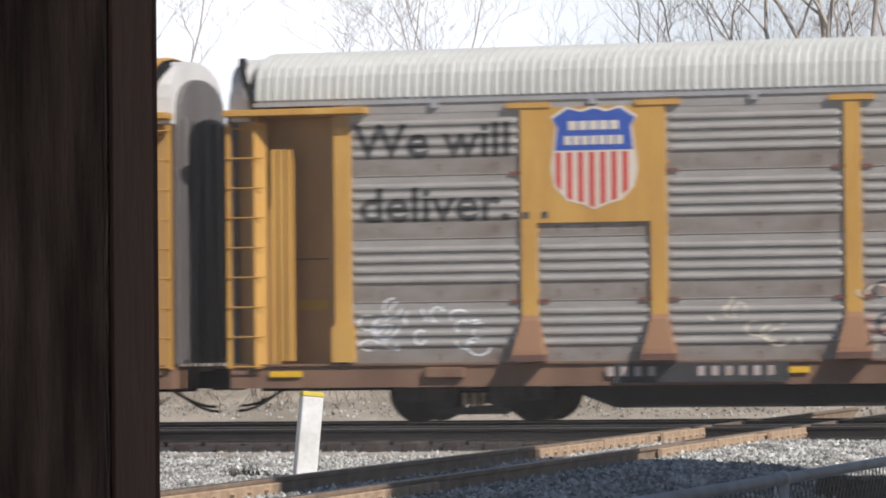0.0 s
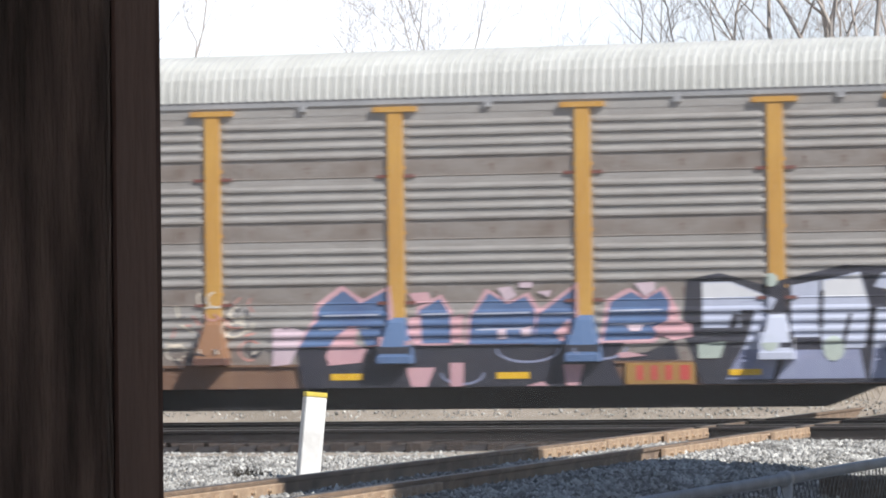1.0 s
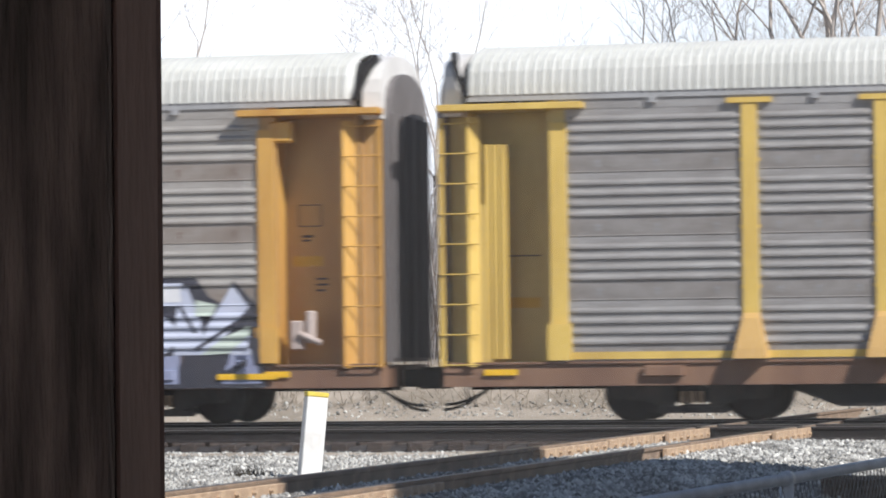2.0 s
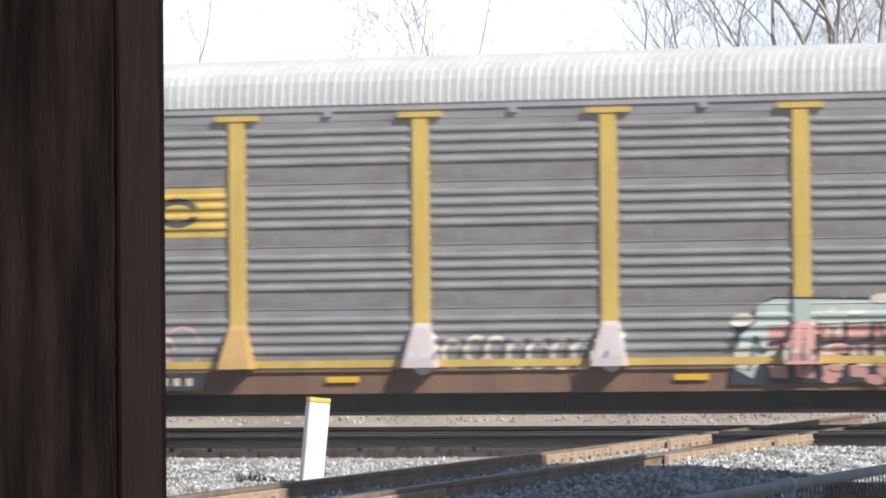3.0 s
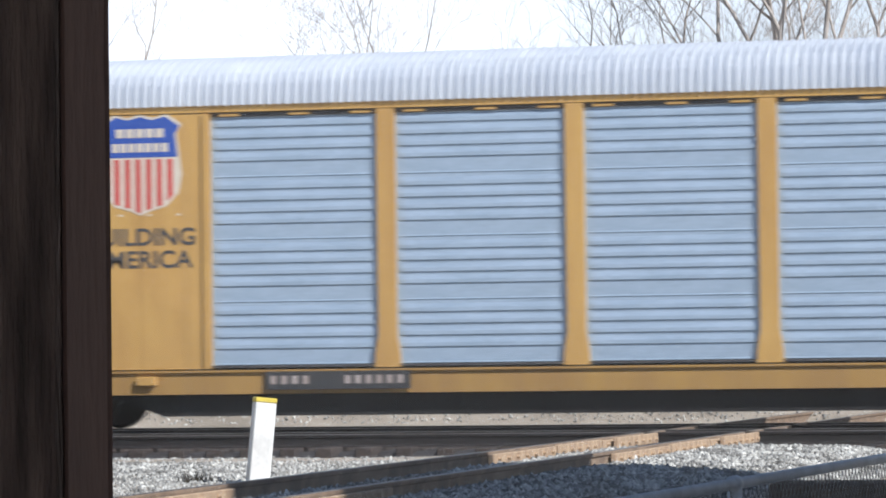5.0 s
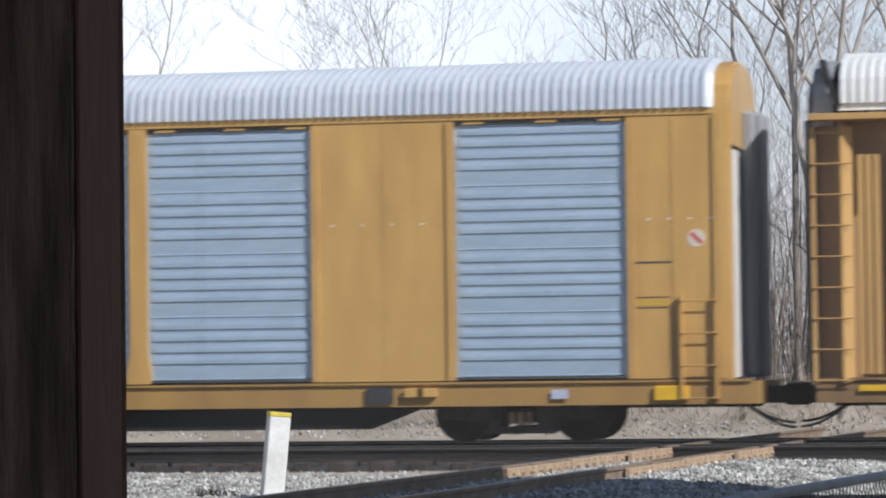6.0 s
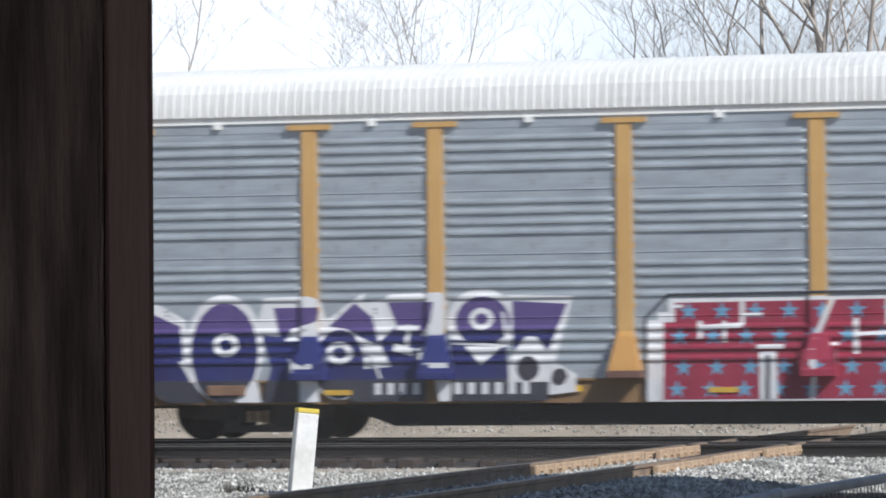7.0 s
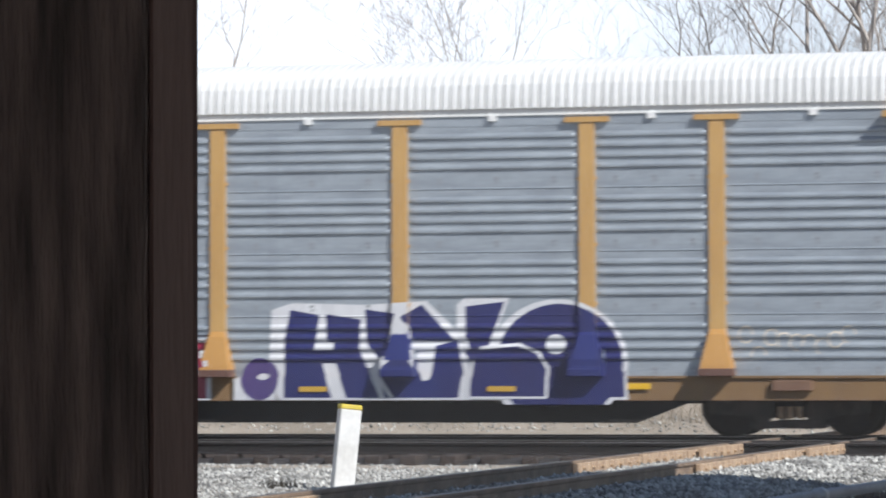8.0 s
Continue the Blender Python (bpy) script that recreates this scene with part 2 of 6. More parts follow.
M["spray_white"] = paint("white_spray_paint", (0.75, 0.75, 0.76), (0.6, 0.6, 0.62), 0.5)
M["spray_purple"] = paint("violet_spray_paint", (0.1, 0.065, 0.21), (0.07, 0.048, 0.16), 0.5)
M["spray_blue"] = paint("blue_spray_paint", (0.11, 0.18, 0.32), (0.08, 0.12, 0.24), 0.5)
M["spray_pink"] = paint("pink_spray_paint", (0.66, 0.4, 0.42), (0.52, 0.3, 0.33), 0.5)
M["spray_pale"] = paint("pale_lilac_spray_paint", (0.55, 0.58, 0.68), (0.4, 0.43, 0.55), 0.5)
M["spray_lilac"] = paint("dull_lilac_spray_paint", (0.32, 0.35, 0.48), (0.2, 0.22, 0.34), 0.5)
M["spray_rose"] = paint("pale_rose_spray_paint", (0.68, 0.54, 0.58), (0.54, 0.42, 0.47), 0.5)
M["spray_dull"] = paint("dirty_white_spray_paint", (0.58, 0.51, 0.48), (0.36, 0.28, 0.24), 0.5)
M["spray_black"] = paint("black_spray_paint", (0.03, 0.03, 0.045), (0.05, 0.05, 0.06), 0.5)
M["spray_red"] = paint("crimson_spray_paint", (0.31, 0.026, 0.06), (0.22, 0.022, 0.048), 0.5)
M["spray_teal"] = paint("teal_spray_paint", (0.15, 0.36, 0.52), (0.11, 0.27, 0.42), 0.5)
M["spray_green"] = paint("pale_green_spray_paint", (0.52, 0.58, 0.52), (0.4, 0.46, 0.4), 0.5)
M["spray_salmon"] = paint("faded_salmon_spray_paint", (0.6, 0.32, 0.27), (0.48, 0.24, 0.2), 0.5)


# ---------------------------------------------------------------- mesh helpers
def box(bm, x0, x1, y0, y1, z0, z1):
    v = [bm.verts.new(p) for p in ((x0, y0, z0), (x1, y0, z0), (x1, y1, z0), (x0, y1, z0),
                                   (x0, y0, z1), (x1, y0, z1), (x1, y1, z1), (x0, y1, z1))]
    for f in ((3, 2, 1, 0), (4, 5, 6, 7), (0, 1, 5, 4), (1, 2, 6, 5), (2, 3, 7, 6), (3, 0, 4, 7)):
        bm.faces.new([v[i] for i in f])
    return v


def tube(bm, points, radii, sides=8, caps=True):
    """A round tapered rod along points."""
    rings = []
    pts = [Vector(p) for p in points]
    for i, p in enumerate(pts):
        d = (pts[min(i + 1, len(pts) - 1)] - pts[max(i - 1, 0)]).normalized()
        a = d.cross(Vector((0, 0, 1)) if abs(d.z) < 0.9 else Vector((1, 0, 0))).normalized()
        b = d.cross(a)
        r = radii[i] if isinstance(radii, (list, tuple)) else radii
        rings.append([bm.verts.new(p + (a * math.cos(2 * math.pi * k / sides) + b * math.sin(2 * math.pi * k / sides)) * r)
                      for k in range(sides)])
    for r0, r1 in zip(rings, rings[1:]):
        for k in range(sides):
            bm.faces.new((r0[k], r0[(k + 1) % sides], r1[(k + 1) % sides], r1[k]))
    if caps:
        bm.faces.new(list(reversed(rings[0])))
        bm.faces.new(rings[-1])


def prism(bm, profile, x0, x1):
    """A closed (y, z) profile drawn out along x."""
    a = [bm.verts.new((x0, y, z)) for y, z in profile]
    b = [bm.verts.new((x1, y, z)) for y, z in profile]
    k = len(profile)
    for i in range(k):
        bm.faces.new((a[i], a[(i + 1) % k], b[(i + 1) % k], b[i]))
    bm.faces.new(list(reversed(a)))
    bm.faces.new(b)


def plate(bm, outline, y0, y1):
    """A closed (x, z) outline made a plate between y0 and y1."""
    a = [bm.verts.new((x, y0, z)) for x, z in outline]
    b = [bm.verts.new((x, y1, z)) for x, z in outline]
    k = len(outline)
    for i in range(k):
        bm.faces.new((a[i], a[(i + 1) % k], b[(i + 1) % k], b[i]))
    bm.faces.new(list(reversed(a)))
    bm.faces.new(b)


def mesh_of(bm, mat, smooth=False):
    bmesh.ops.recalc_face_normals(bm, faces=bm.faces)
    me = bpy.data.meshes.new("mesh")
    bm.to_mesh(me)
    bm.free()
    me.materials.append(mat)
    if smooth:
        me.polygons.foreach_set("use_smooth", [True] * len(me.polygons))
    return me


def part(name, shape, mat, parent, label="", at=None, smooth=False):
    """One mesh under a thing or a part. shape: a bmesh, or a mesh that alike pieces share."""
    me = mesh_of(shape, mat, smooth) if isinstance(shape, bmesh.types.BMesh) else shape
    ob = new(name, me)
    ob.parent = parent
    if at is not None:
        ob.matrix_basis = at
    return tagged(ob, label)


def boxes(*rows, bevel=0.0):
    bm = bmesh.new()
    for r in rows:
        box(bm, *r)
    if bevel:
        bmesh.ops.bevel(bm, geom=bm.edges[:], offset=bevel, segments=1, affect="EDGES")
    return bm


def thing(name, label, category, group="", kind="", at=None):
    ob = new(name)
    if at is not None:
        ob.matrix_basis = at
    return tagged(ob, label, category, group, kind)


def solid(name, bm, mat, label, category="", kind="", group="", at=None, smooth=False):
    ob = new(name, mesh_of(bm, mat, smooth))
    if at is not None:
        ob.matrix_basis = at
    return tagged(ob, label, category, group, kind)


def raw_mesh(name, verts, tris, mat):
    me = bpy.data.meshes.new(name)
    me.vertices.add(len(verts))
    me.vertices.foreach_set("co", np.asarray(verts, dtype=np.float32).ravel())
    me.loops.add(len(tris) * 3)
    me.loops.foreach_set("vertex_index", np.asarray(tris, dtype=np.int32).ravel())
    me.polygons.add(len(tris))
    me.polygons.foreach_set("loop_start", np.arange(0, len(tris) * 3, 3, dtype=np.int32))
    me.polygons.foreach_set("loop_total", np.full(len(tris), 3, dtype=np.int32))
    me.materials.append(mat)
    me.update()
    me.validate()
    return me


# ---------------------------------------------------------------- ground and tracks
RAIL = 0.18                       # rail head above the tops of the ties
YC = 52.05                        # centre line of the main track, which runs along x
CROSS = 0.058                     # the crossing line's drift in x for each metre of y


SHOULDER = ((-2.3, -0.15), (-1.1, 0.02), (1.2, 0.05), (2.6, 0.02), (3.9, -0.16))   # ballast across the crossing line


def ground_height(x, y):
    """Level by the tracks, a ditch and a low bank behind the train."""
    z = -0.13
    if y > 61:
        z += 1.25 * min(1.0, (y - 61) / 6.0)
    if y < 20:
        z -= 0.2 * min(1.0, (20 - y) / 8.0)
    return z + 0.03 * noise.noise(Vector((x * 0.35, y * 0.35, 0)))


def build_ground():
    xs = sorted(set([-1500, -700, -300, -150, -80] + [-60 + 1.5 * i for i in range(80)] + [80, 150, 300, 700, 1500]))
    ys = sorted(set([-400, -150, -60, -25] + [-10 + 1.5 * i for i in range(70)] + [120, 180, 300, 700, 1500, 3000]))
    bm = bmesh.new()
    grid = [[bm.verts.new((x, y, ground_height(x, y))) for x in xs] for y in ys]
    for r0, r1 in zip(grid, grid[1:]):
        for i in range(len(xs) - 1):
            bm.faces.new((r0[i], r0[i + 1], r1[i + 1], r1[i]))
    solid("ground", bm, M["soil"], "bare dusty soil and fine gravel beside the tracks", "ground", "structure", smooth=True)


def build_ballast_bed():
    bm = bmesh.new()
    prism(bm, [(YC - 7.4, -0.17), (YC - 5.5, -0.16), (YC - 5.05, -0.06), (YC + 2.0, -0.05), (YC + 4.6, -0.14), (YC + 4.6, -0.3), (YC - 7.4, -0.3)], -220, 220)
    solid("ballast_bed", bm, M["dark_bed"], "near-black crushed-stone ballast under the main track", "ballast", "structure")
    bm = bmesh.new()
    for y0, y1 in ((2, 44.9),):
        v = [bm.verts.new((-6.24 + CROSS * (y - 47) + dx, y, z)) for y in (y0, y1) for dx, z in SHOULDER]
        k = len(SHOULDER)
        for i in range(k - 1):
            bm.faces.new((v[i], v[i + 1], v[i + k + 1], v[i + k]))
    solid("ballast_shoulder", bm, M["ballast"], "grey crushed-stone ballast of the crossing line", "ballast", "structure")


def build_stones():
    """Loose stones on the ballast, each a small uneven lump."""
    rng = np.random.default_rng(5)
    spots = []
    n = 80000
    u, w = rng.random(n), rng.random(n)
    y = 24 + 22.6 * w ** 0.9
    x = -0.32 * y - 1.2 + u * (0.27 * y + 1.8)
    size = 0.017 + 0.024 * rng.random(n) ** 1.6
    spots.append(np.stack([x, y, size], 1))
    m = 22000
    spots.append(np.stack([-25 + 27 * rng.random(m), YC + 1.6 + 9.5 * rng.random(m), 0.012 + 0.03 * rng.random(m) ** 3], 1))
    s = np.concatenate(spots)
    cx = -6.24 + CROSS * (s[:, 1] - 47)
    near = np.minimum(np.abs(s[:, 0] - cx + 0.71), np.abs(s[:, 0] - cx - 0.71))
    tie = np.abs(s[:, 1] - YC + 4.0) < 1.35
    s = s[((near > 0.1) | (s[:, 1] > 46.6)) & ~((np.abs(((s[:, 0] + 45) / 0.56 + 0.5) % 1 - 0.5) < 0.24) & tie)]
    z = np.where((s[:, 1] > YC - 7.4) & (s[:, 1] < YC + 4.6), np.interp(s[:, 1], [YC - 7.4, YC - 5.5, YC - 5.05], [-0.17, -0.16, -0.06]), -0.14)
    cross = np.interp(s[:, 0] + 6.24 - CROSS * (s[:, 1] - 47), [d for d, h in SHOULDER], [h for d, h in SHOULDER])
    z = np.where(s[:, 1] < 44.9, np.maximum(z, cross - 0.01), z)
    z = np.where(s[:, 1] > YC + 4.6, -0.13 + 1.25 * np.clip((s[:, 1] - 61) / 6, 0, 1), z)
    keep = (s[:, 1] > 46.6) | (s[:, 0] + 6.24 - CROSS * (s[:, 1] - 47) < 3.9)
    s, z = s[keep], z[keep]
    k = len(s)
    base = np.array([(1, 0, 0), (-1, 0, 0), (0, 1, 0), (0, -1, 0), (0, 0, 0.8), (0, 0, -0.8)], float)
    tri = np.array([(0, 2, 4), (2, 1, 4), (1, 3, 4), (3, 0, 4), (2, 0, 5), (1, 2, 5), (3, 1, 5), (0, 3, 5)])
    ang = rng.random(k) * 6.283
    c, sn = np.cos(ang), np.sin(ang)
    v = base[None] * (0.6 + 0.7 * rng.random((k, 6, 1))) + 0.25 * rng.standard_normal((k, 6, 3))
    vx = v[:, :, 0] * c[:, None] - v[:, :, 1] * sn[:, None]
    vy = v[:, :, 0] * sn[:, None] + v[:, :, 1] * c[:, None]
    v = np.stack([vx, vy, v[:, :, 2]], 2) * s[:, None, 2:3] + np.stack([s[:, 0], s[:, 1], z + s[:, 2] * 0.45], 1)[:, None]
    me = raw_mesh("stones", v.reshape(-1, 3), (tri[None] + (np.arange(k) * 6)[:, None, None]).reshape(-1, 3), M["stone"])
    tagged(new("gravel", me), "loose pale grey ballast stones between the tracks", "gravel", "", "stuff")


def rail_profile(y):
    half = [(0.07, 0.0), (0.07, 0.012), (0.014, 0.03), (0.009, 0.05), (0.009, 0.125), (0.034, 0.142), (0.036, 0.168), (0.028, 0.18)]
    return [(y - a, b) for a, b in half] + [(y + a, b) for a, b in reversed(half)]


def build_track(name, label, YC, seed):
    track = thing(name, label, "railway track", kind="structure")
    for side in (-0.7475, 0.7475):
        bm = bmesh.new()
        prism(bm, rail_profile(YC + side), -220, 220)
        part("rail", bm, M["rail"], track)
        part("rail_head", boxes((-220, 220, YC + side - 0.03, YC + side + 0.03, RAIL - 0.004, RAIL + 0.002)), M["railhead"], track, "worn bright running surface")
    tie = mesh_of(boxes((-0.115, 0.115, -1.32, 1.32, -0.17, 0.0), bevel=0.012), M["tie"])
    rnd = random.Random(seed)
    for i in range(130):
        x = -45 + 0.56 * i + rnd.uniform(-0.03, 0.03)
        part("tie", tie, None, track, at=pose(x, YC + rnd.uniform(-0.06, 0.04), rnd.uniform(-0.02, 0.004), 0, 0, rnd.uniform(-1, 1)))


def build_crossing_track():
    """A second line that meets the main track almost at right angles, in a bolted crossing."""
    track = thing("crossing_track", "rust-brown crossing rails with bolted joint bars", "railway track", kind="structure")
    turn = math.degrees(math.atan(CROSS))
    rnd = random.Random(8)
    for x47 in (-6.95, -5.53):
        for y0, y1 in ((-6, 47.15), (47.5, 48.6), (49.0, 51.1), (51.5, 52.6), (53.0, 95)):
            bm = bmesh.new()
            prism(bm, rail_profile(0), 0, y1 - y0)
            part("rail", bm, M["cross_rail"], track, at=pose(x47 + CROSS * (y0 - 47), y0, 0, 0, 0, 90 - turn))
            part("rail_head", boxes((0, y1 - y0, -0.03, 0.03, RAIL - 0.004, RAIL + 0.002)), M["railhead"], track, at=pose(x47 + CROSS * (y0 - 47), y0, 0, 0, 0, 90 - turn))
        # heavy guard bars and joint bars on the near side of the crossing
        for y0, y1, off, top in ((38.2, 41.4, 0.075, 0.15), (41.5, 44.0, 0.075, 0.165), (44.1, 47.0, 0.075, 0.15), (24.2, 29.0, 0.07, 0.14), (44.5, 47.2, 0.18, 0.175), (39.0, 47.0, -0.12, 0.16)):
            bar = part("joint_bar", boxes((0, y1 - y0, -0.03, 0.03, 0.03, top), bevel=0.008), M["rust"], track,
                       at=pose(x47 + CROSS * (y0 - 47) + off, y0, 0, 0, 0, 90 - turn))
            k = int((y1 - y0) / 0.45)
            for j in range(k):
                bm = bmesh.new()
                tube(bm, [(0, -0.07, 0), (0, -0.028, 0)], 0.024, 6)
                part("bolt", bm, M["rust"], bar, at=pose(0.25 + 0.45 * j, 0, 0.09))
    tie = mesh_of(boxes((-1.3, 1.3, -0.115, 0.115, -0.16, 0.035), bevel=0.012), M["tie"])
    for i in range(68):
        y = 8 + 0.56 * i
        part("tie", tie, None, track, at=pose(-6.24 + CROSS * (y - 47) + rnd.uniform(-0.05, 0.05), y, rnd.uniform(-0.02, 0), 0, 0, -turn + rnd.uniform(-1, 1)))


def build_marker():
    m = thing("marker_post", "white-painted wooden clearance post with a yellow top", "marker post", at=pose(-9.83, 37.0, -0.14, 0, 5.6, 24))
    bm = boxes((-0.12, 0.12, -0.12, 0.12, -0.2, 0.93), bevel=0.012)
    part("post", bm, M["white"], m)
    part("cap", boxes((-0.123, 0.123, -0.123, 0.123, 0.93, 0.985), bevel=0.01), M["cap"], m, "yellow painted top")


def build_timbers():
    """Two crossing timbers that stick out of the ballast."""
    bm_mesh = mesh_of(boxes((-0.12, 0.12, -0.9, 0.9, -0.2, 0.02), bevel=0.015), M["tie"])
    for x in (-11.4, -10.82):
        t = new("crossing_timber", bm_mesh)
        t.matrix_basis = pose(x, 47.3, -0.01, 0, 0, 2)
        tagged(t, "weathered timber end sticking out of the ballast", "railway tie", "crossing timbers")


def build_clump():
    """A tuft of dark dead weeds by the white post."""
    rnd = random.Random(15)
    bm = bmesh.new()
    for k in range(70):
        x, y = rnd.gauss(0, 0.11), rnd.gauss(0, 0.11)
        tube(bm, [(x, y, -0.03), (x + rnd.gauss(0, 0.05), y + rnd.gauss(0, 0.05), rnd.uniform(0.04, 0.13))], [0.008, 0.002], 3, False)
    solid("weed_clump", bm, M["weed"], "dark dead weeds growing from the ballast", "weeds", kind="stuff", at=pose(-10.7, 37.5, -0.12))


def build_tie_pile():
    """Old ties left lying behind the fence."""
    tie = mesh_of(boxes((-1.35, 1.35, -0.12, 0.12, 0, 0.19), bevel=0.015), M["tie"])
    rnd = random.Random(6)
    for i in range(3):
        x, y = -2.2 + rnd.uniform(-0.15, 0.15), 31.6 + 0.3 * i
        t = new("old_tie", tie)
        t.matrix_basis = pose(x + 0.12 * i, y, ground_height(x, y), 0, 0, rnd.uniform(-3, 3))
        tagged(t, "dark weathered wooden tie lying on bare soil", "railway tie", "old ties behind the fence")


def build_fence():
    """A chain-link fence whose galvanised top pipe runs out from the house."""
    f = thing("chain_link_fence", "galvanised chain-link fence with a round top pipe", "fence")
    corner = Vector((-1.99, 8.0, 0.8))
    run(f, corner, Vector((-0.4, 22.0, 0.8)), (0.0, 4.43, 7.6, 10.65, 13.7))


def run(f, a, b, spots):
    way = (b - a).normalized()
    bm = bmesh.new()
    tube(bm, [a, b], 0.021, 12)
    part("top_rail", bm, M["pipe"], f, smooth=True)
    for d in spots:
        p = a + way * d
        g = ground_height(p.x, p.y)
        bm = bmesh.new()
        tube(bm, [(p.x, p.y, g - 0.1), (p.x, p.y, 0.8)], 0.028, 12)
        post = part("fence_post", bm, M["pipe"], f, smooth=True)
        bm = bmesh.new()
        tube(bm, [p - way * 0.035, p + way * 0.035], 0.03, 12)
        part("post_cap", bm, M["pipe"], post, smooth=True)
    bm = bmesh.new()
    side = Vector((way.y, -way.x, 0)) * 0.004
    step, height = 0.07, 0.95
    for i in range(int((b - a).length / step)):
        for s in (1, -1):
            p0 = a + way * (i * step)
            p1 = p0 + way * (s * height)
            if not 0 <= (p1 - a).dot(way) <= (b - a).length:
                continue
            q0, q1 = p0 + Vector((0, 0, -0.02)) + side * s, p1 + Vector((0, 0, -0.02 - height)) + side * s
            tube(bm, [q0, q1], 0.0019, 3, False)
    part("chain_link", bm, M["wire"], f, "diamond-mesh steel wire")


# ---------------------------------------------------------------- house
def build_house():
    """The dim room that the view is taken from; the unseen shade blocks are built apart."""
    yaw = 14.0
    base = pose(0, 0, 0, 0, 0, yaw)
    room = -0.75                                                   # floor of the room
    # wall with the window opening, seen edge on at one side only
    def wall(name, *r):
        solid(name, boxes(r), M["plaster"], "dim plastered wall of the room", "wall", "structure", at=base)
    wall("wall_west", -2.2, -0.9, 1.1, 1.28, room, 2.4)
    wall("wall_east", 0.55, 2.2, 1.1, 1.28, room, 2.4)
    wall("wall_sill", -0.9, 0.55, 1.1, 1.28, room, 0.55)
    wall("wall_lintel", -0.9, 0.55, 1.1, 1.28, 2.0, 2.4)
    # unseen back wall, given a wide opening so that daylight reaches the jamb
    wall("wall_back_west", -2.2, -1.7, -2.6, -2.45, room, 2.4)
    wall("wall_back_east", 1.7, 2.2, -2.6, -2.45, room, 2.4)
    wall("wall_back_lintel", -1.7, 1.7, -2.6, -2.45, 2.1, 2.4)
    wall("wall_left", -2.35, -2.2, -2.6, 1.28, room, 2.4)
    wall("wall_right", 2.2, 2.35, -2.6, 1.28, room, 2.4)
    solid("ceiling", boxes((-2.35, 2.35, -2.6, 1.28, 2.4, 2.5)), M["plaster"], "plain ceiling of the room", "ceiling", "structure", at=base)
    solid("floor", boxes((-2.35, 2.35, -2.6, 1.28, room - 0.1, room)), M["floorwood"], "wooden floor of the room", "floor", "structure", at=base)


def build_fence_shade_block():
    """An unseen block added beside the house to shade the fence; it stands outside the view."""
    h = thing("house", "unseen pale-sided block with a dark roof, added to shade the fence", "house")
    part("wall", boxes((2.6, 8.0, 1.5, 13.2, -0.5, 6.6)), M["siding"], h)
    bm = bmesh.new()
    prism(bm, [(0, 6.6), (12.3, 6.6), (12.3, 6.8), (6.1, 7.8), (0, 6.8)], 2.2, 8.4)
    part("roof", bm, M["shingle"], h, at=pose(0, 1.1, 0))


def build_crossing_shade_block():
    """An unseen tall block, added so that its shadow lies across the crossing line."""
    c = thing("crossing_shade_block", "unseen tall block with a flat dark roof, added to shade the crossing line", "house")
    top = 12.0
    # the wanted shadow's corners on the ballast, carried back towards the sun
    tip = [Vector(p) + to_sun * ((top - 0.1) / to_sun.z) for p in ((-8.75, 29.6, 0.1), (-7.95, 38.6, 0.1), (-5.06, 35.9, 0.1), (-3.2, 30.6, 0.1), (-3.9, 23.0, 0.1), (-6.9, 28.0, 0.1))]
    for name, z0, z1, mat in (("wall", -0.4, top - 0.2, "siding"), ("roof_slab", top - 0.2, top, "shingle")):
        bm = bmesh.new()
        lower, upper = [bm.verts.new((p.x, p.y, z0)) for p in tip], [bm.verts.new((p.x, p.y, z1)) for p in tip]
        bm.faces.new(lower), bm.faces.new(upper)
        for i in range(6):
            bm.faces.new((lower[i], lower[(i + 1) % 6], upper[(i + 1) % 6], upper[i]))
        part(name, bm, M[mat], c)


def build_window():
    """The window's dark jamb close to the eye, made of a wide board and a narrow stop."""
    edge = Vector((-0.3115, 1.0, 0)).normalized()                 # sight line along the jamb's inner edge
    d = 1.2
    m = Matrix.Translation((edge.x * d, edge.y * d, 0)) @ pose(0, 0, 0, 0, 0, 17.3)
    w = thing("window_frame", "dark-stained wooden window jamb with a red-brown stop", "window frame", kind="structure", at=m)
    part("jamb", boxes((-0.3, -0.0158, -0.12, 0.05, 0.55, 2.0), bevel=0.002), M["frame_wood"], w)
    part("stop", boxes((-0.0155, 0.0, -0.117, 0.06, 0.55, 2.0), bevel=0.0015), M["frame_trim"], w, "red-brown stained stop")
    # the pane, with a pale strip on it that stands in for a reflection
    pane = part("pane", boxes((0.0, 1.2, 0.02, 0.024, 0.55, 2.0)), M["glass"], w, "thin clear window pane")
    pane.visible_shadow = False
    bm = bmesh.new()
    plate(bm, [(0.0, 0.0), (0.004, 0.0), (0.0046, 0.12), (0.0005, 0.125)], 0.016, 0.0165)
    streak = part("streak", bm, M["pane_reflection"], w, "pale translucent strip standing for a reflection in the pane", at=pose(0.0245, 0, 1.242))
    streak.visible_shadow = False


# ---------------------------------------------------------------- railcars
SIDE = -1.55                       # near side of a car, from the track's centre line
Z_SILL, Z_FLOOR, Z_EAVE = 0.56, 0.95, 4.88
Z_LAP, SHEET = 0.877, 0.968          # lowest lap of the side sheets, and their height
POSTS = [-12.19, -9.275, -7.29, -4.37, -1.457, 1.457, 4.37, 7.29, 9.275, 12.19]
PROUD = 0.06                        # how far a post stands out


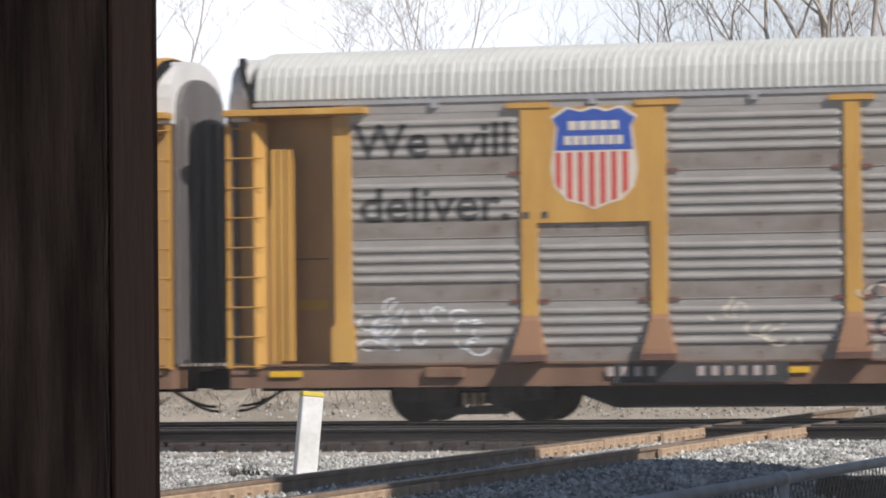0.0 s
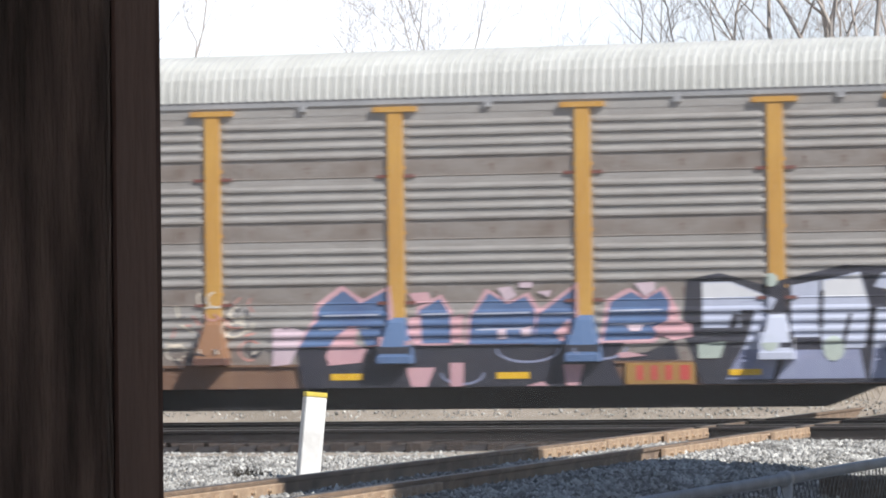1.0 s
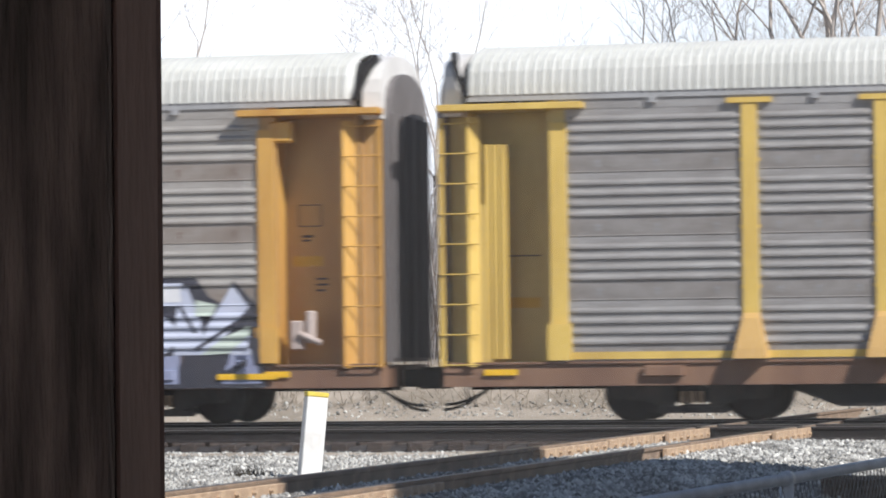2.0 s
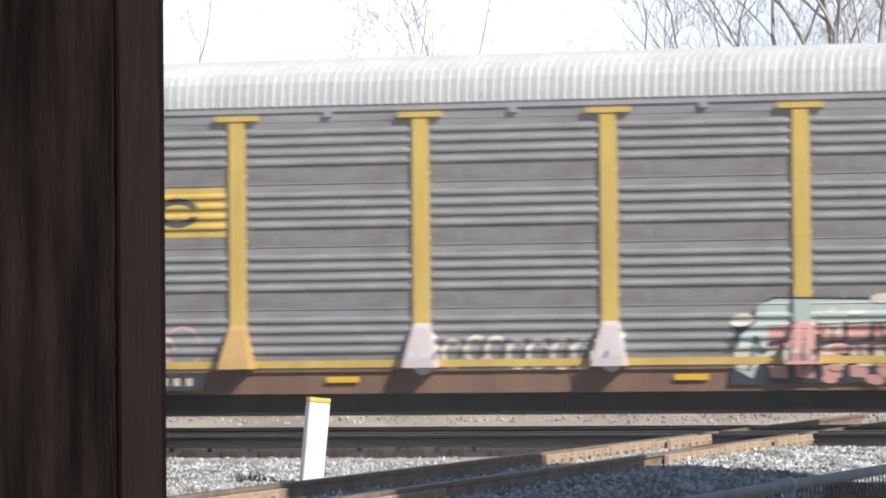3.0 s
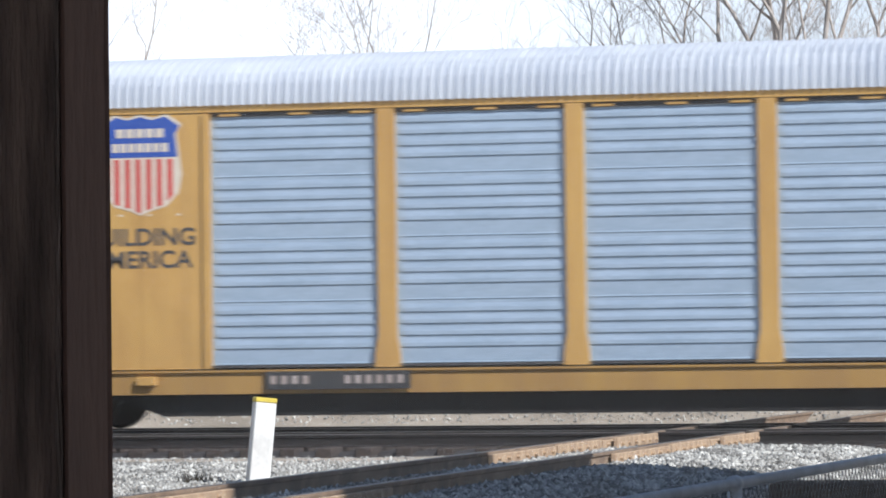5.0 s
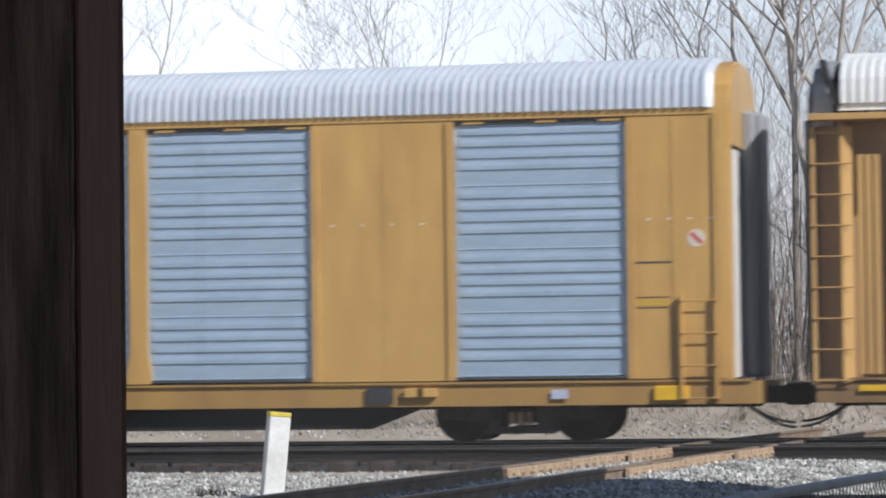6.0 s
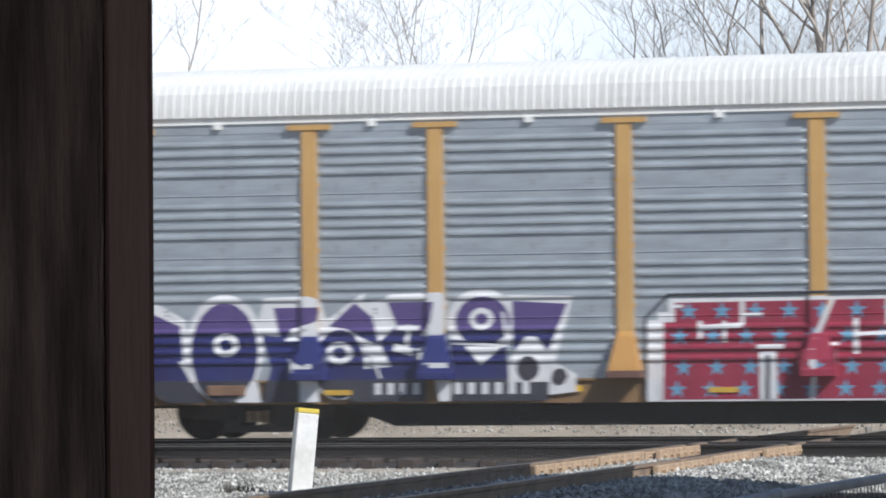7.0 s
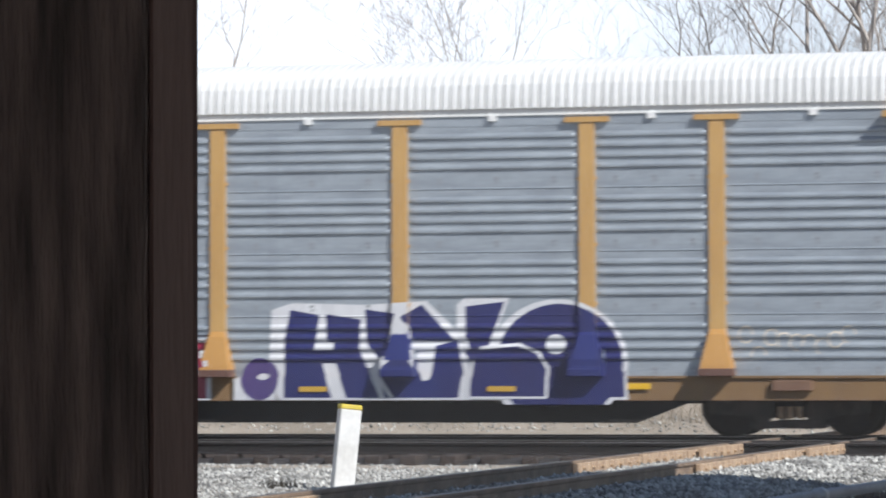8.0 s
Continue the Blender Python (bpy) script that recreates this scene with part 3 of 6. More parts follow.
def sheet_points(style):
    """(height, how far out) up one pressed side sheet."""
    if style == "wide":
        centres, half, top, out = [SHEET - 0.12 - 0.178 * k for k in range(4)], 0.068, 0.05, 0.021
    else:
        pts = [(0.0, 0.0), (0.01, 0.012), (0.026, 0.0)]
        for k in range(4):
            c = 0.35 + 0.157 * k
            pts += [(c - 0.046, 0.0), (c - 0.036, 0.033), (c - 0.006, 0.035), (c + 0.006, 0.03), (c + 0.042, 0.0)]
        return pts + [(SHEET, 0.0)]
    pts = [(0.0, 0.0), (0.012, 0.012), (0.03, 0.0)]
    for c in sorted(centres):
        pts += [(c - half, 0.0), (c - half + 0.014, out), (c + top - 0.05, out), (c + top + 0.002, out * 0.25), (c + half, 0.0)]
    return pts + [(SHEET, 0.0)]


def sheet_mesh(length, style, mat):
    """A pressed steel side sheet with ribs that end short of its edges, and rows of small holes as dark dots."""
    pts = sheet_points(style)
    e = 0.05
    bm = bmesh.new()
    cols = [(-length / 2, 0), (-length / 2 + e, 0.3), (-length / 2 + 2 * e, 1), (length / 2 - 2 * e, 1), (length / 2 - e, 0.3), (length / 2, 0)]
    grid = [[bm.verts.new((x, -o * f, z)) for x, f in cols] for z, o in pts]
    back = [[bm.verts.new((x, 0.03, z)) for x in (-length / 2, length / 2)] for z in (0, SHEET)]
    for r0, r1 in zip(grid, grid[1:]):
        for i in range(len(cols) - 1):
            bm.faces.new((r0[i], r0[i + 1], r1[i + 1], r1[i]))
    bm.faces.new((back[0][1], back[0][0], back[1][0], back[1][1]))
    bm.faces.new([grid[0][0], back[0][0], back[0][1]] + grid[0][:0:-1])
    bm.faces.new([back[1][0]] + grid[-1] + [back[1][1]])
    holes = []
    n = max(3, round(length / 0.9)) if style == "close" else 0
    for k in range(n):
        x = -length / 2 + length * (k + 0.55) / n
        f = len(bm.faces)
        for dx, z0, z1, w in ((0.0, 0.145, 0.185, 0.026), (0.004, 0.085, 0.125, 0.017)):
            box(bm, x + dx - w, x + dx + w, -0.006, 0.0, z0, z1)
        bm.faces.ensure_lookup_table()
        holes += bm.faces[f:]
    for f in holes:
        f.material_index = 1
    me = mesh_of(bm, mat)
    me.materials.append(M["bolt_stain"] if mat == M["zinc_a"] else M["bolt_dull"])
    return me


ROOF = [(-1.56, 4.98), (-1.55, 5.14), (-1.51, 5.34), (-1.4, 5.5), (-1.15, 5.63), (-0.8, 5.72), (-0.4, 5.78), (0.0, 5.79)]


def roof_mesh(half, mat, pitch=0.156, deep=0.03, groove=0.18, flank=0.12):
    """The arched roof with close-set pressed ribs across it."""
    prof = ROOF + [(-y, z) for y, z in reversed(ROOF[:-1])]
    xs = []
    n = int(2 * half / pitch)
    for i in range(n):
        x = -half + i * pitch
        xs += [(x, 0.0), (x + pitch * groove, 0.0), (x + pitch * (groove + flank), 1.0), (x + pitch * (1 - flank), 1.0)]
    xs.append((half, 0.0))
    verts, faces = [], []
    k = len(prof)
    for x, f in xs:
        for y, z in prof:
            d = Vector((y, z - 4.4)).normalized() * (deep * f)
            verts.append((x, y + d.x, z + d.y))
    for i in range(len(xs) - 1):
        for j in range(k - 1):
            faces.append((i * k + j, (i + 1) * k + j, (i + 1) * k + j + 1, i * k + j + 1))
    me = bpy.data.meshes.new("roof")
    me.from_pydata(verts, [], faces)
    me.materials.append(mat)
    return me


def post_shape(height=Z_EAVE):
    """A side post: a channel with a flared foot and a wide T cap at the eave."""
    bm = bmesh.new()
    y = SIDE
    plate(bm, [(-0.122, 1.62), (0.122, 1.62), (0.115, height - 0.1), (-0.115, height - 0.1)], y - PROUD, y)
    box(bm, -0.34, 0.34, y - PROUD - 0.02, y, height - 0.1, height - 0.02)
    for z in (2.0, 2.9, 3.9):
        box(bm, -0.15, 0.15, y - 0.03, y, z, z + 0.05)
    return bm


def post_foot():
    """The flared foot of a side post, which stands out over the sill."""
    y = SIDE
    bm = bmesh.new()
    rows = [(0.95, 0.27, 0.3), (1.1, 0.25, 0.27), (1.55, 0.14, 0.13), (1.63, 0.127, PROUD + 0.004)]
    rings = [[bm.verts.new(p) for p in ((-w, y, z), (-w * 0.92, y - o, z), (w * 0.92, y - o, z), (w, y, z))] for z, w, o in rows]
    for r0, r1 in zip(rings, rings[1:]):
        for i in range(4):
            bm.faces.new((r0[i], r0[(i + 1) % 4], r1[(i + 1) % 4], r1[i]))
    bm.faces.new(rings[0]), bm.faces.new(rings[-1])
    return bm


def wheelset_mesh():
    bm = bmesh.new()
    for s in (-0.76, 0.76):
        tube(bm, [(0, s - 0.07, 0), (0, s - 0.04, 0), (0, s + 0.06, 0), (0, s + 0.062, 0)], [0.4, 0.46, 0.46, 0.4], 24)
        for k in range(6):
            a = k * math.pi / 3
            tube(bm, [(0.22 * math.cos(a), s + (-0.09 if s < 0 else 0.06), 0.22 * math.sin(a)), (0.22 * math.cos(a), s + (-0.06 if s < 0 else 0.09), 0.22 * math.sin(a))], 0.05, 6)
    tube(bm, [(0, -1.02, 0), (0, 1.02, 0)], 0.08, 10)
    return mesh_of(bm, M["wheel"])


WHEELSET = wheelset_mesh()
AXLES = []


def truck(car, x):
    """A four-wheeled truck: two cast side frames, a bolster, springs and turning wheelsets."""
    t = part("truck_bolster", boxes((-0.25, 0.25, -1.0, 1.0, 0.3, 0.6), bevel=0.02), M["black"], car, "black cast-steel truck", at=pose(x, 0, 0))
    for s in (-1, 1):
        bm = bmesh.new()
        y0, y1 = sorted((s * 0.98, s * 1.12))
        # two arched halves round the spring window, over a bottom bar
        plate(bm, [(-1.2, 0.36), (-0.72, 0.32), (-0.36, 0.22), (-0.26, 0.3), (-0.26, 0.6), (0.26, 0.6), (0.26, 0.3), (0.36, 0.22), (0.72, 0.32), (1.2, 0.36), (1.22, 0.54), (0.62, 0.68),
                   (0.3, 0.74), (-0.3, 0.74), (-0.62, 0.68), (-1.22, 0.54)], y0, y1)
        plate(bm, [(-0.55, 0.13), (0.55, 0.13), (0.6, 0.2), (0.36, 0.23), (-0.36, 0.23), (-0.6, 0.2)], y0 + 0.005, y1 - 0.005)
        part("side_frame", bm, M["truck"], t)
        for a in (-0.92, 0.92):
            bm = bmesh.new()
            tube(bm, [(a, s * 1.1, 0.46), (a, s * 1.24, 0.46)], 0.13, 10)
            part("bearing_cap", bm, M["truck"], t)
    for s in (-1, 1):
        for k in (-0.14, 0.0, 0.14):
            bm = bmesh.new()
            tube(bm, [(k, s * 0.99, 0.28), (k, s * 0.99, 0.46)], 0.055, 8)
            part("spring", bm, M["rust"], t)
    for a in (-0.92, 0.92):
        w = part("wheelset", WHEELSET, None, car, "dark steel wheels on an axle", at=pose(x + a, 0, 0.46))
        AXLES.append((w, x + a))


def coupler_and_hoses(car, end):
    bm = boxes((0, 0.75, -0.13, 0.13, 0.55, 0.82), (0.5, 0.86, -0.2, 0.2, 0.52, 0.86), (-0.4, 0.1, -0.4, 0.4, 0.5, 0.9), bevel=0.02)
    part("coupler", bm, M["black"], car, "heavy black knuckle coupler", at=pose(13.75 * end, 0, 0, 0, 0, 0 if end > 0 else 180))
    for y, sag in ((-0.55, 0.34), (-0.35, 0.42)):
        bm = bmesh.new()
        pts = [(0.0, y, 0.6)] + [(0.14 * k, y, 0.6 - sag * math.sin(min(1, k / 6) * math.pi / 2)) for k in range(1, 7)]
        tube(bm, pts, 0.025, 6)
        part("air_hose", bm, M["rubber"], car, "sagging black air hose", at=pose(13.6 * end, 0, 0, 0, 0, 0 if end > 0 else 180), smooth=True)
    bm = bmesh.new()
    tube(bm, [(0, -1.4, 0.62), (0, -1.2, 0.3), (0, -0.7, 0.42)], 0.015, 6)
    part("cut_lever", bm, M["black"], car, at=pose(13.7 * end, 0, 0))


def ladder(car, x0, x1, z0, z1, wide, mat, rungs, y=SIDE):
    """Two stiles and bent rungs. wide: the stile at x0 is a broad folded plate."""
    s = 1 if x1 > x0 else -1
    bm = bmesh.new()
    a, b = sorted((x0, x0 + s * wide))
    if wide > 0.1:
        ring_of = [(a, y - 0.12), (a + 0.03, y - 0.12), (b, y + 0.03), (b, y + 0.06), (a, y - 0.02)]
        low, high = [bm.verts.new((px, py, z0)) for px, py in ring_of], [bm.verts.new((px, py, z1)) for px, py in ring_of]
        bm.faces.new(low), bm.faces.new(high)
        for i in range(5):
            bm.faces.new((low[i], low[(i + 1) % 5], high[(i + 1) % 5], high[i]))
    else:
        box(bm, a, b, y - 0.11, y + 0.02, z0, z1)
    lad = part("ladder", bm, mat, car)
    part("stile", boxes((min(x1, x1 - s * 0.06), max(x1, x1 - s * 0.06), y - 0.1, y, z0, z1)), mat, lad)
    if rungs:
        for k in range(rungs):
            z = z0 + 0.03 + (z1 - z0 - 0.12) * k / (rungs - 1)
            bm = bmesh.new()
            tube(bm, [(x0, y - 0.12, z), (x1, y - 0.12, z)], 0.013, 6)
            part("rung", bm, mat, lad)
    return lad


def car_end(car, end, mats, top_mat, wide_gap=False):
    """The end wall with folding doors, stiffeners and an arched top sheet."""
    x = 13.9 * end
    prof = [(y, z) for y, z in ROOF] + [(-y, z) for y, z in reversed(ROOF[:-1])]
    bm = bmesh.new()
    prism(bm, [(-1.09, 0.95), (-1.09, 4.6), (1.46, 4.6), (1.46, 0.95)], x - 0.05, x + 0.05)
    wall = part("end_wall", bm, mats["end"], car, "dark grey steel end doors")
    bm = bmesh.new()
    arch = [(y * 0.8, z - 0.32) for y, z in prof]
    prism(bm, [(arch[0][0], 0.95)] + arch + [(arch[-1][0], 0.95)], min(x + 0.08 * end, x + 0.2 * end), max(x + 0.08 * end, x + 0.2 * end))
    part("end_door", bm, M["end_dark"], wall, "dark arched end doors")
    for y in (-1.1, -0.62, -0.05, 0.6, 1.1):
        part("door_rib", boxes((min(x + 0.2 * end, x + 0.26 * end), max(x + 0.2 * end, x + 0.26 * end), y - 0.07, y + 0.07, 1.0, 4.8), bevel=0.015), M["end_dark"], wall)
    bm = bmesh.new()
    prism(bm, [(y * 0.93, z - 0.03 - (0.25 if z < 5 else 0)) for y, z in prof], min(x - 0.2 * end, x + 0.1 * end), max(x - 0.2 * end, x + 0.1 * end))
    part("end_sheet", bm, top_mat, car, "arched sheet that closes the roof's end")
    # solid black block in place of the recess's shade
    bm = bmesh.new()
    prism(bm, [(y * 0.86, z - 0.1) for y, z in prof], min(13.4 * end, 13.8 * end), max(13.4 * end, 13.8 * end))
    part("recess_shade", bm, M["black"], car, "black block standing for the shaded recess at the roof's end")
    # slanting strip coloured as shade where the roof stops short of the end sheet
    bm = bmesh.new()
    rows = []
    for y, z in ROOF[:5]:
        f = (z - ROOF[0][1]) / (ROOF[4][1] - ROOF[0][1])
        x0, x1 = (13.6 - 0.3 * f, 13.63 + 0.26 * f) if wide_gap else (13.57 + 0.24 * f, 13.66 + 0.26 * f)
        rows.append([bm.verts.new((x0 * end, y - 0.075, z + 0.07 * f)), bm.verts.new((x1 * end, y - 0.075, z + 0.07 * f)),
                     bm.verts.new((x1 * end, y + 0.02, z - 0.02)), bm.verts.new((x0 * end, y + 0.02, z - 0.02))])
    for r0, r1 in zip(rows, rows[1:]):
        for i in range(4):
            bm.faces.new((r0[i], r0[(i + 1) % 4], r1[(i + 1) % 4], r1[i]))
    bm.faces.new(rows[0]), bm.faces.new(rows[-1])
    part("roof_gap_shade", bm, M["sill_dark"] if wide_gap else M["black"], car, "slanting dark strip standing for the shaded gap at the roof's end")


def underframe(car, mats, sill_mat):
    bm = boxes((-14.0, 14.0, SIDE - 0.03, -SIDE + 0.03, Z_SILL, Z_FLOOR - 0.05))
    sill = part("sill", bm, sill_mat, car, "stained steel side sill")
    part("sill_flange", boxes((-13.9, 13.9, SIDE - 0.07, SIDE + 0.03, Z_FLOOR - 0.055, Z_FLOOR - 0.02)), sill_mat, sill)
    bm = bmesh.new()
    plate(bm, [(-8.9, 0.56), (8.9, 0.56), (8.0, 0.22), (-8.0, 0.22)], SIDE + 0.16, SIDE + 0.3)
    part("centre_beam", bm, M["black"], car, "deep black beam below the floor")
    part("centre_sill", boxes((-13.4, 13.4, -0.3, 0.3, 0.5, 0.64)), M["black"], car)
    return sill


def deco_y(x, z, style, posts):
    """How far out the side's surface lies at a spot of the car, for paint that lies on it."""
    if z < Z_FLOOR - 0.02:
        return 0.075
    for p in posts:
        w = 0.13 if z > 1.62 else 0.13 + 0.13 * min(1, (1.62 - z) / 0.6)
        if abs(x - p) < w:
            return PROUD + (0.2 * min(1, (1.64 - z) / 0.6) + 0.01 if z < 1.62 else 0.005)
    return 0.0


def clip(poly, axis, value, keep_less):
    out = []
    for i, p in enumerate(poly):
        q = poly[(i + 1) % len(poly)]
        pin, qin = (p[axis] <= value) == keep_less, (q[axis] <= value) == keep_less
        if pin:
            out.append(p)
        if pin != qin:
            f = (value - p[axis]) / (q[axis] - p[axis])
            out.append((p[0] + (q[0] - p[0]) * f, p[1] + (q[1] - p[1]) * f))
    return out


def spray(bm, shapes, layer, style="close", posts=POSTS):
    """Paint on the side: convex outlines cut into strips that follow the ribs, posts and sill."""
    pts = sheet_points(style)
    cuts = [Z_LAP + SHEET * k + z for k in range(4) for z, o in pts[:-1]]
    cuts_z = sorted({0.5, Z_FLOOR - 0.02, 1.62, Z_EAVE, *(z for z in cuts if z > Z_FLOOR)})
    def rib(z):
        if z < Z_FLOOR:
            return 0.0
        h = (z - Z_LAP) % SHEET
        for (z0, o0), (z1, o1) in zip(pts, pts[1:]):
            if z0 <= h <= z1 + 1e-9:
                return o0 + (o1 - o0) * (h - z0) / max(1e-9, z1 - z0)
        return 0.0
    cuts_x = sorted(x for p in posts for x in (p - 0.26, p - 0.13, p + 0.13, p + 0.26))
    for order, shape in enumerate(shapes):
        lo, hi = min(p[1] for p in shape), max(p[1] for p in shape)
        for z0, z1 in zip(cuts_z, cuts_z[1:]):
            if z1 <= lo or z0 >= hi:
                continue
            strip = clip(clip(shape, 1, z0, False), 1, z1, True)
            if len(strip) < 3:
                continue
            xs = [min(p[0] for p in strip)] + [c for c in cuts_x if min(p[0] for p in strip) < c < max(p[0] for p in strip)] + [max(p[0] for p in strip)]
            for x0, x1 in zip(xs, xs[1:]):
                cell = clip(clip(strip, 0, x0, False), 0, x1, True) if len(xs) > 2 else strip
                clean = []
                for p in cell:
                    if not clean or abs(p[0] - clean[-1][0]) + abs(p[1] - clean[-1][1]) > 1e-5:
                        clean.append(p)
                if len(clean) > 1 and abs(clean[0][0] - clean[-1][0]) + abs(clean[0][1] - clean[-1][1]) < 1e-5:
                    clean.pop()
                if len(clean) < 3:
                    continue
                flat = deco_y((x0 + x1) / 2, (z0 + z1) / 2, style, posts)
                bm.faces.new([bm.verts.new((x, SIDE - 0.004 - 0.003 * layer - 0.0002 * (order % 14) - max(flat, rib(z) if not flat else 0), z)) for x, z in clean])


def blob(x, z, rx, rz, n=18, lean=0.0):
    return [(x + rx * math.cos(2 * math.pi * k / n) + lean * rz * math.sin(2 * math.pi * k / n), z + rz * math.sin(2 * math.pi * k / n)) for k in range(n)]


def bar(x0, z0, x1, z1, w):
    """A straight stroke of width w."""
    d = Vector((x1 - x0, z1 - z0)).normalized() * (w / 2)
    return [(x0 - d.y, z0 + d.x), (x0 + d.y, z0 - d.x), (x1 + d.y, z1 - d.x), (x1 - d.y, z1 + d.x)]


def ring(x, z, rx, rz, w, a0=0, a1=360, n=16):
    """A bent stroke, as a row of quads."""
    out = []
    for k in range(n):
        a, b = radians(a0 + (a1 - a0) * k / n), radians(a0 + (a1 - a0) * (k + 1) / n)
        out.append([(x + (rx - w) * math.cos(a), z + (rz - w) * math.sin(a)), (x + rx * math.cos(a), z + rz * math.sin(a)),
                    (x + rx * math.cos(b), z + rz * math.sin(b)), (x + (rx - w) * math.cos(b), z + (rz - w) * math.sin(b))])
    return out


def decal(car, name, label, layers, style="close", posts=POSTS):
    """One painted piece as layers of (material, outlines), each a hair above the last."""
    first = None
    for i, (mat, shapes) in enumerate(layers):
        bm = bmesh.new()
        spray(bm, shapes, i, style, posts)
        if not bm.faces:
            bm.free()
            continue
        ob = part(name if first is None else "paint_layer", bm, M[mat], first or car, label if first is None else "")
        first = first or ob
    return first


def lettering(car, words, x, z, size, y, mat, squeeze=1.0, painted=False):
    """Words in the built-in font. painted: cut to lie on the ribs of the side."""
    cu = bpy.data.curves.new("words", "FONT")
    cu.body, cu.size, cu.offset, cu.extrude, cu.align_x = words, size, size * 0.022, 0.0 if painted else 0.002, "CENTER"
    tmp = bpy.data.objects.new("words", cu)
    scene.collection.objects.link(tmp)
    bpy.context.view_layer.update()
    me = bpy.data.meshes.new_from_object(tmp.evaluated_get(bpy.context.evaluated_depsgraph_get()))
    bpy.data.objects.remove(tmp)
    if painted:
        bm = bmesh.new()
        bm.from_mesh(me)
        bmesh.ops.triangulate(bm, faces=bm.faces[:])
        shapes = [[(x + v.co.x * squeeze, z + v.co.y) for v in f.verts] for f in bm.faces]
        bm.free()
        bm = bmesh.new()
        for shape in shapes:
            spray(bm, [shape], 0)
        return part("lettering", bm, mat, car, "dark stencilled words")
    me.transform(pose(0, 0, 0, 90, 0, 0) @ Matrix.Diagonal((squeeze, 1, 1, 1)))
    me.materials.clear()
    me.materials.append(mat)
    return part("lettering", me, None, car, "dark stencilled words", at=pose(x, y, z))


def shield(car, x, z, h, y):
    """A plain shield: a blue crest above red and cream stripes."""
    w = h * 0.43
    edge = [(-0.62, 1.0), (-0.3, 0.93), (0, 1.0), (0.3, 0.93), (0.62, 1.0), (0.98, 0.8), (0.86, 0.62), (0.92, 0.2), (0.98, -0.2), (0.9, -0.55),
            (0.6, -0.82), (0.25, -0.9), (0, -1.0), (-0.25, -0.9), (-0.6, -0.82), (-0.9, -0.55), (-0.98, -0.2), (-0.92, 0.2), (-0.86, 0.62), (-0.98, 0.8)]
    pts = [(x + a * w, z + b * h / 2) for a, b in edge]
    bm = bmesh.new()
    plate(bm, [(x + (a - x) * 1.06, z + (b - z) * 1.05) for a, b in pts], y - 0.004, y)
    s = part("shield", bm, M["cream"], car, "painted shield of blue above red and cream stripes")
    bm = bmesh.new()
    plate(bm, clip(pts, 1, z + h * 0.08, False), y - 0.008, y - 0.0045)
    part("crest", bm, M["blue"], s)
    for k in range(7):
        x0 = x - w * 0.92 + k * w * 0.27 * 0.98
        piece = clip(clip(clip(pts, 1, z + h * 0.06, True), 0, x0, False), 0, x0 + w * 0.14, True)
        if len(piece) > 2:
            bm = bmesh.new()
            plate(bm, piece, y - 0.008, y - 0.0045)
            part("stripe", bm, M["red"], s)
    for zz, ww in ((0.33, 0.62), (0.18, 0.72)):
        bm = bmesh.new()
        for k in range(5 if zz > 0.3 else 7):
            n = 5 if zz > 0.3 else 7
            x0 = x - w * ww + 2 * w * ww * k / n
            box(bm, x0 + 0.01, x0 + 2 * w * ww / n - 0.02, y - 0.011, y - 0.0085, z + h * zz - h * 0.045, z + h * zz + h * 0.045)
        part("crest_bar", bm, M["cream"], s)


def number_bars(car, x, z, count, pitch, h, mat, y=SIDE - 0.074):
    """Reporting marks as plain upright bars."""
    bm = bmesh.new()
    for k in count:
        box(bm, x + k * pitch, x + k * pitch + pitch * 0.5, y - 0.003, y, z + h * 0.1, z + h * 0.9)
    return part("number_bars", bm, mat, car, "pale painted marks")


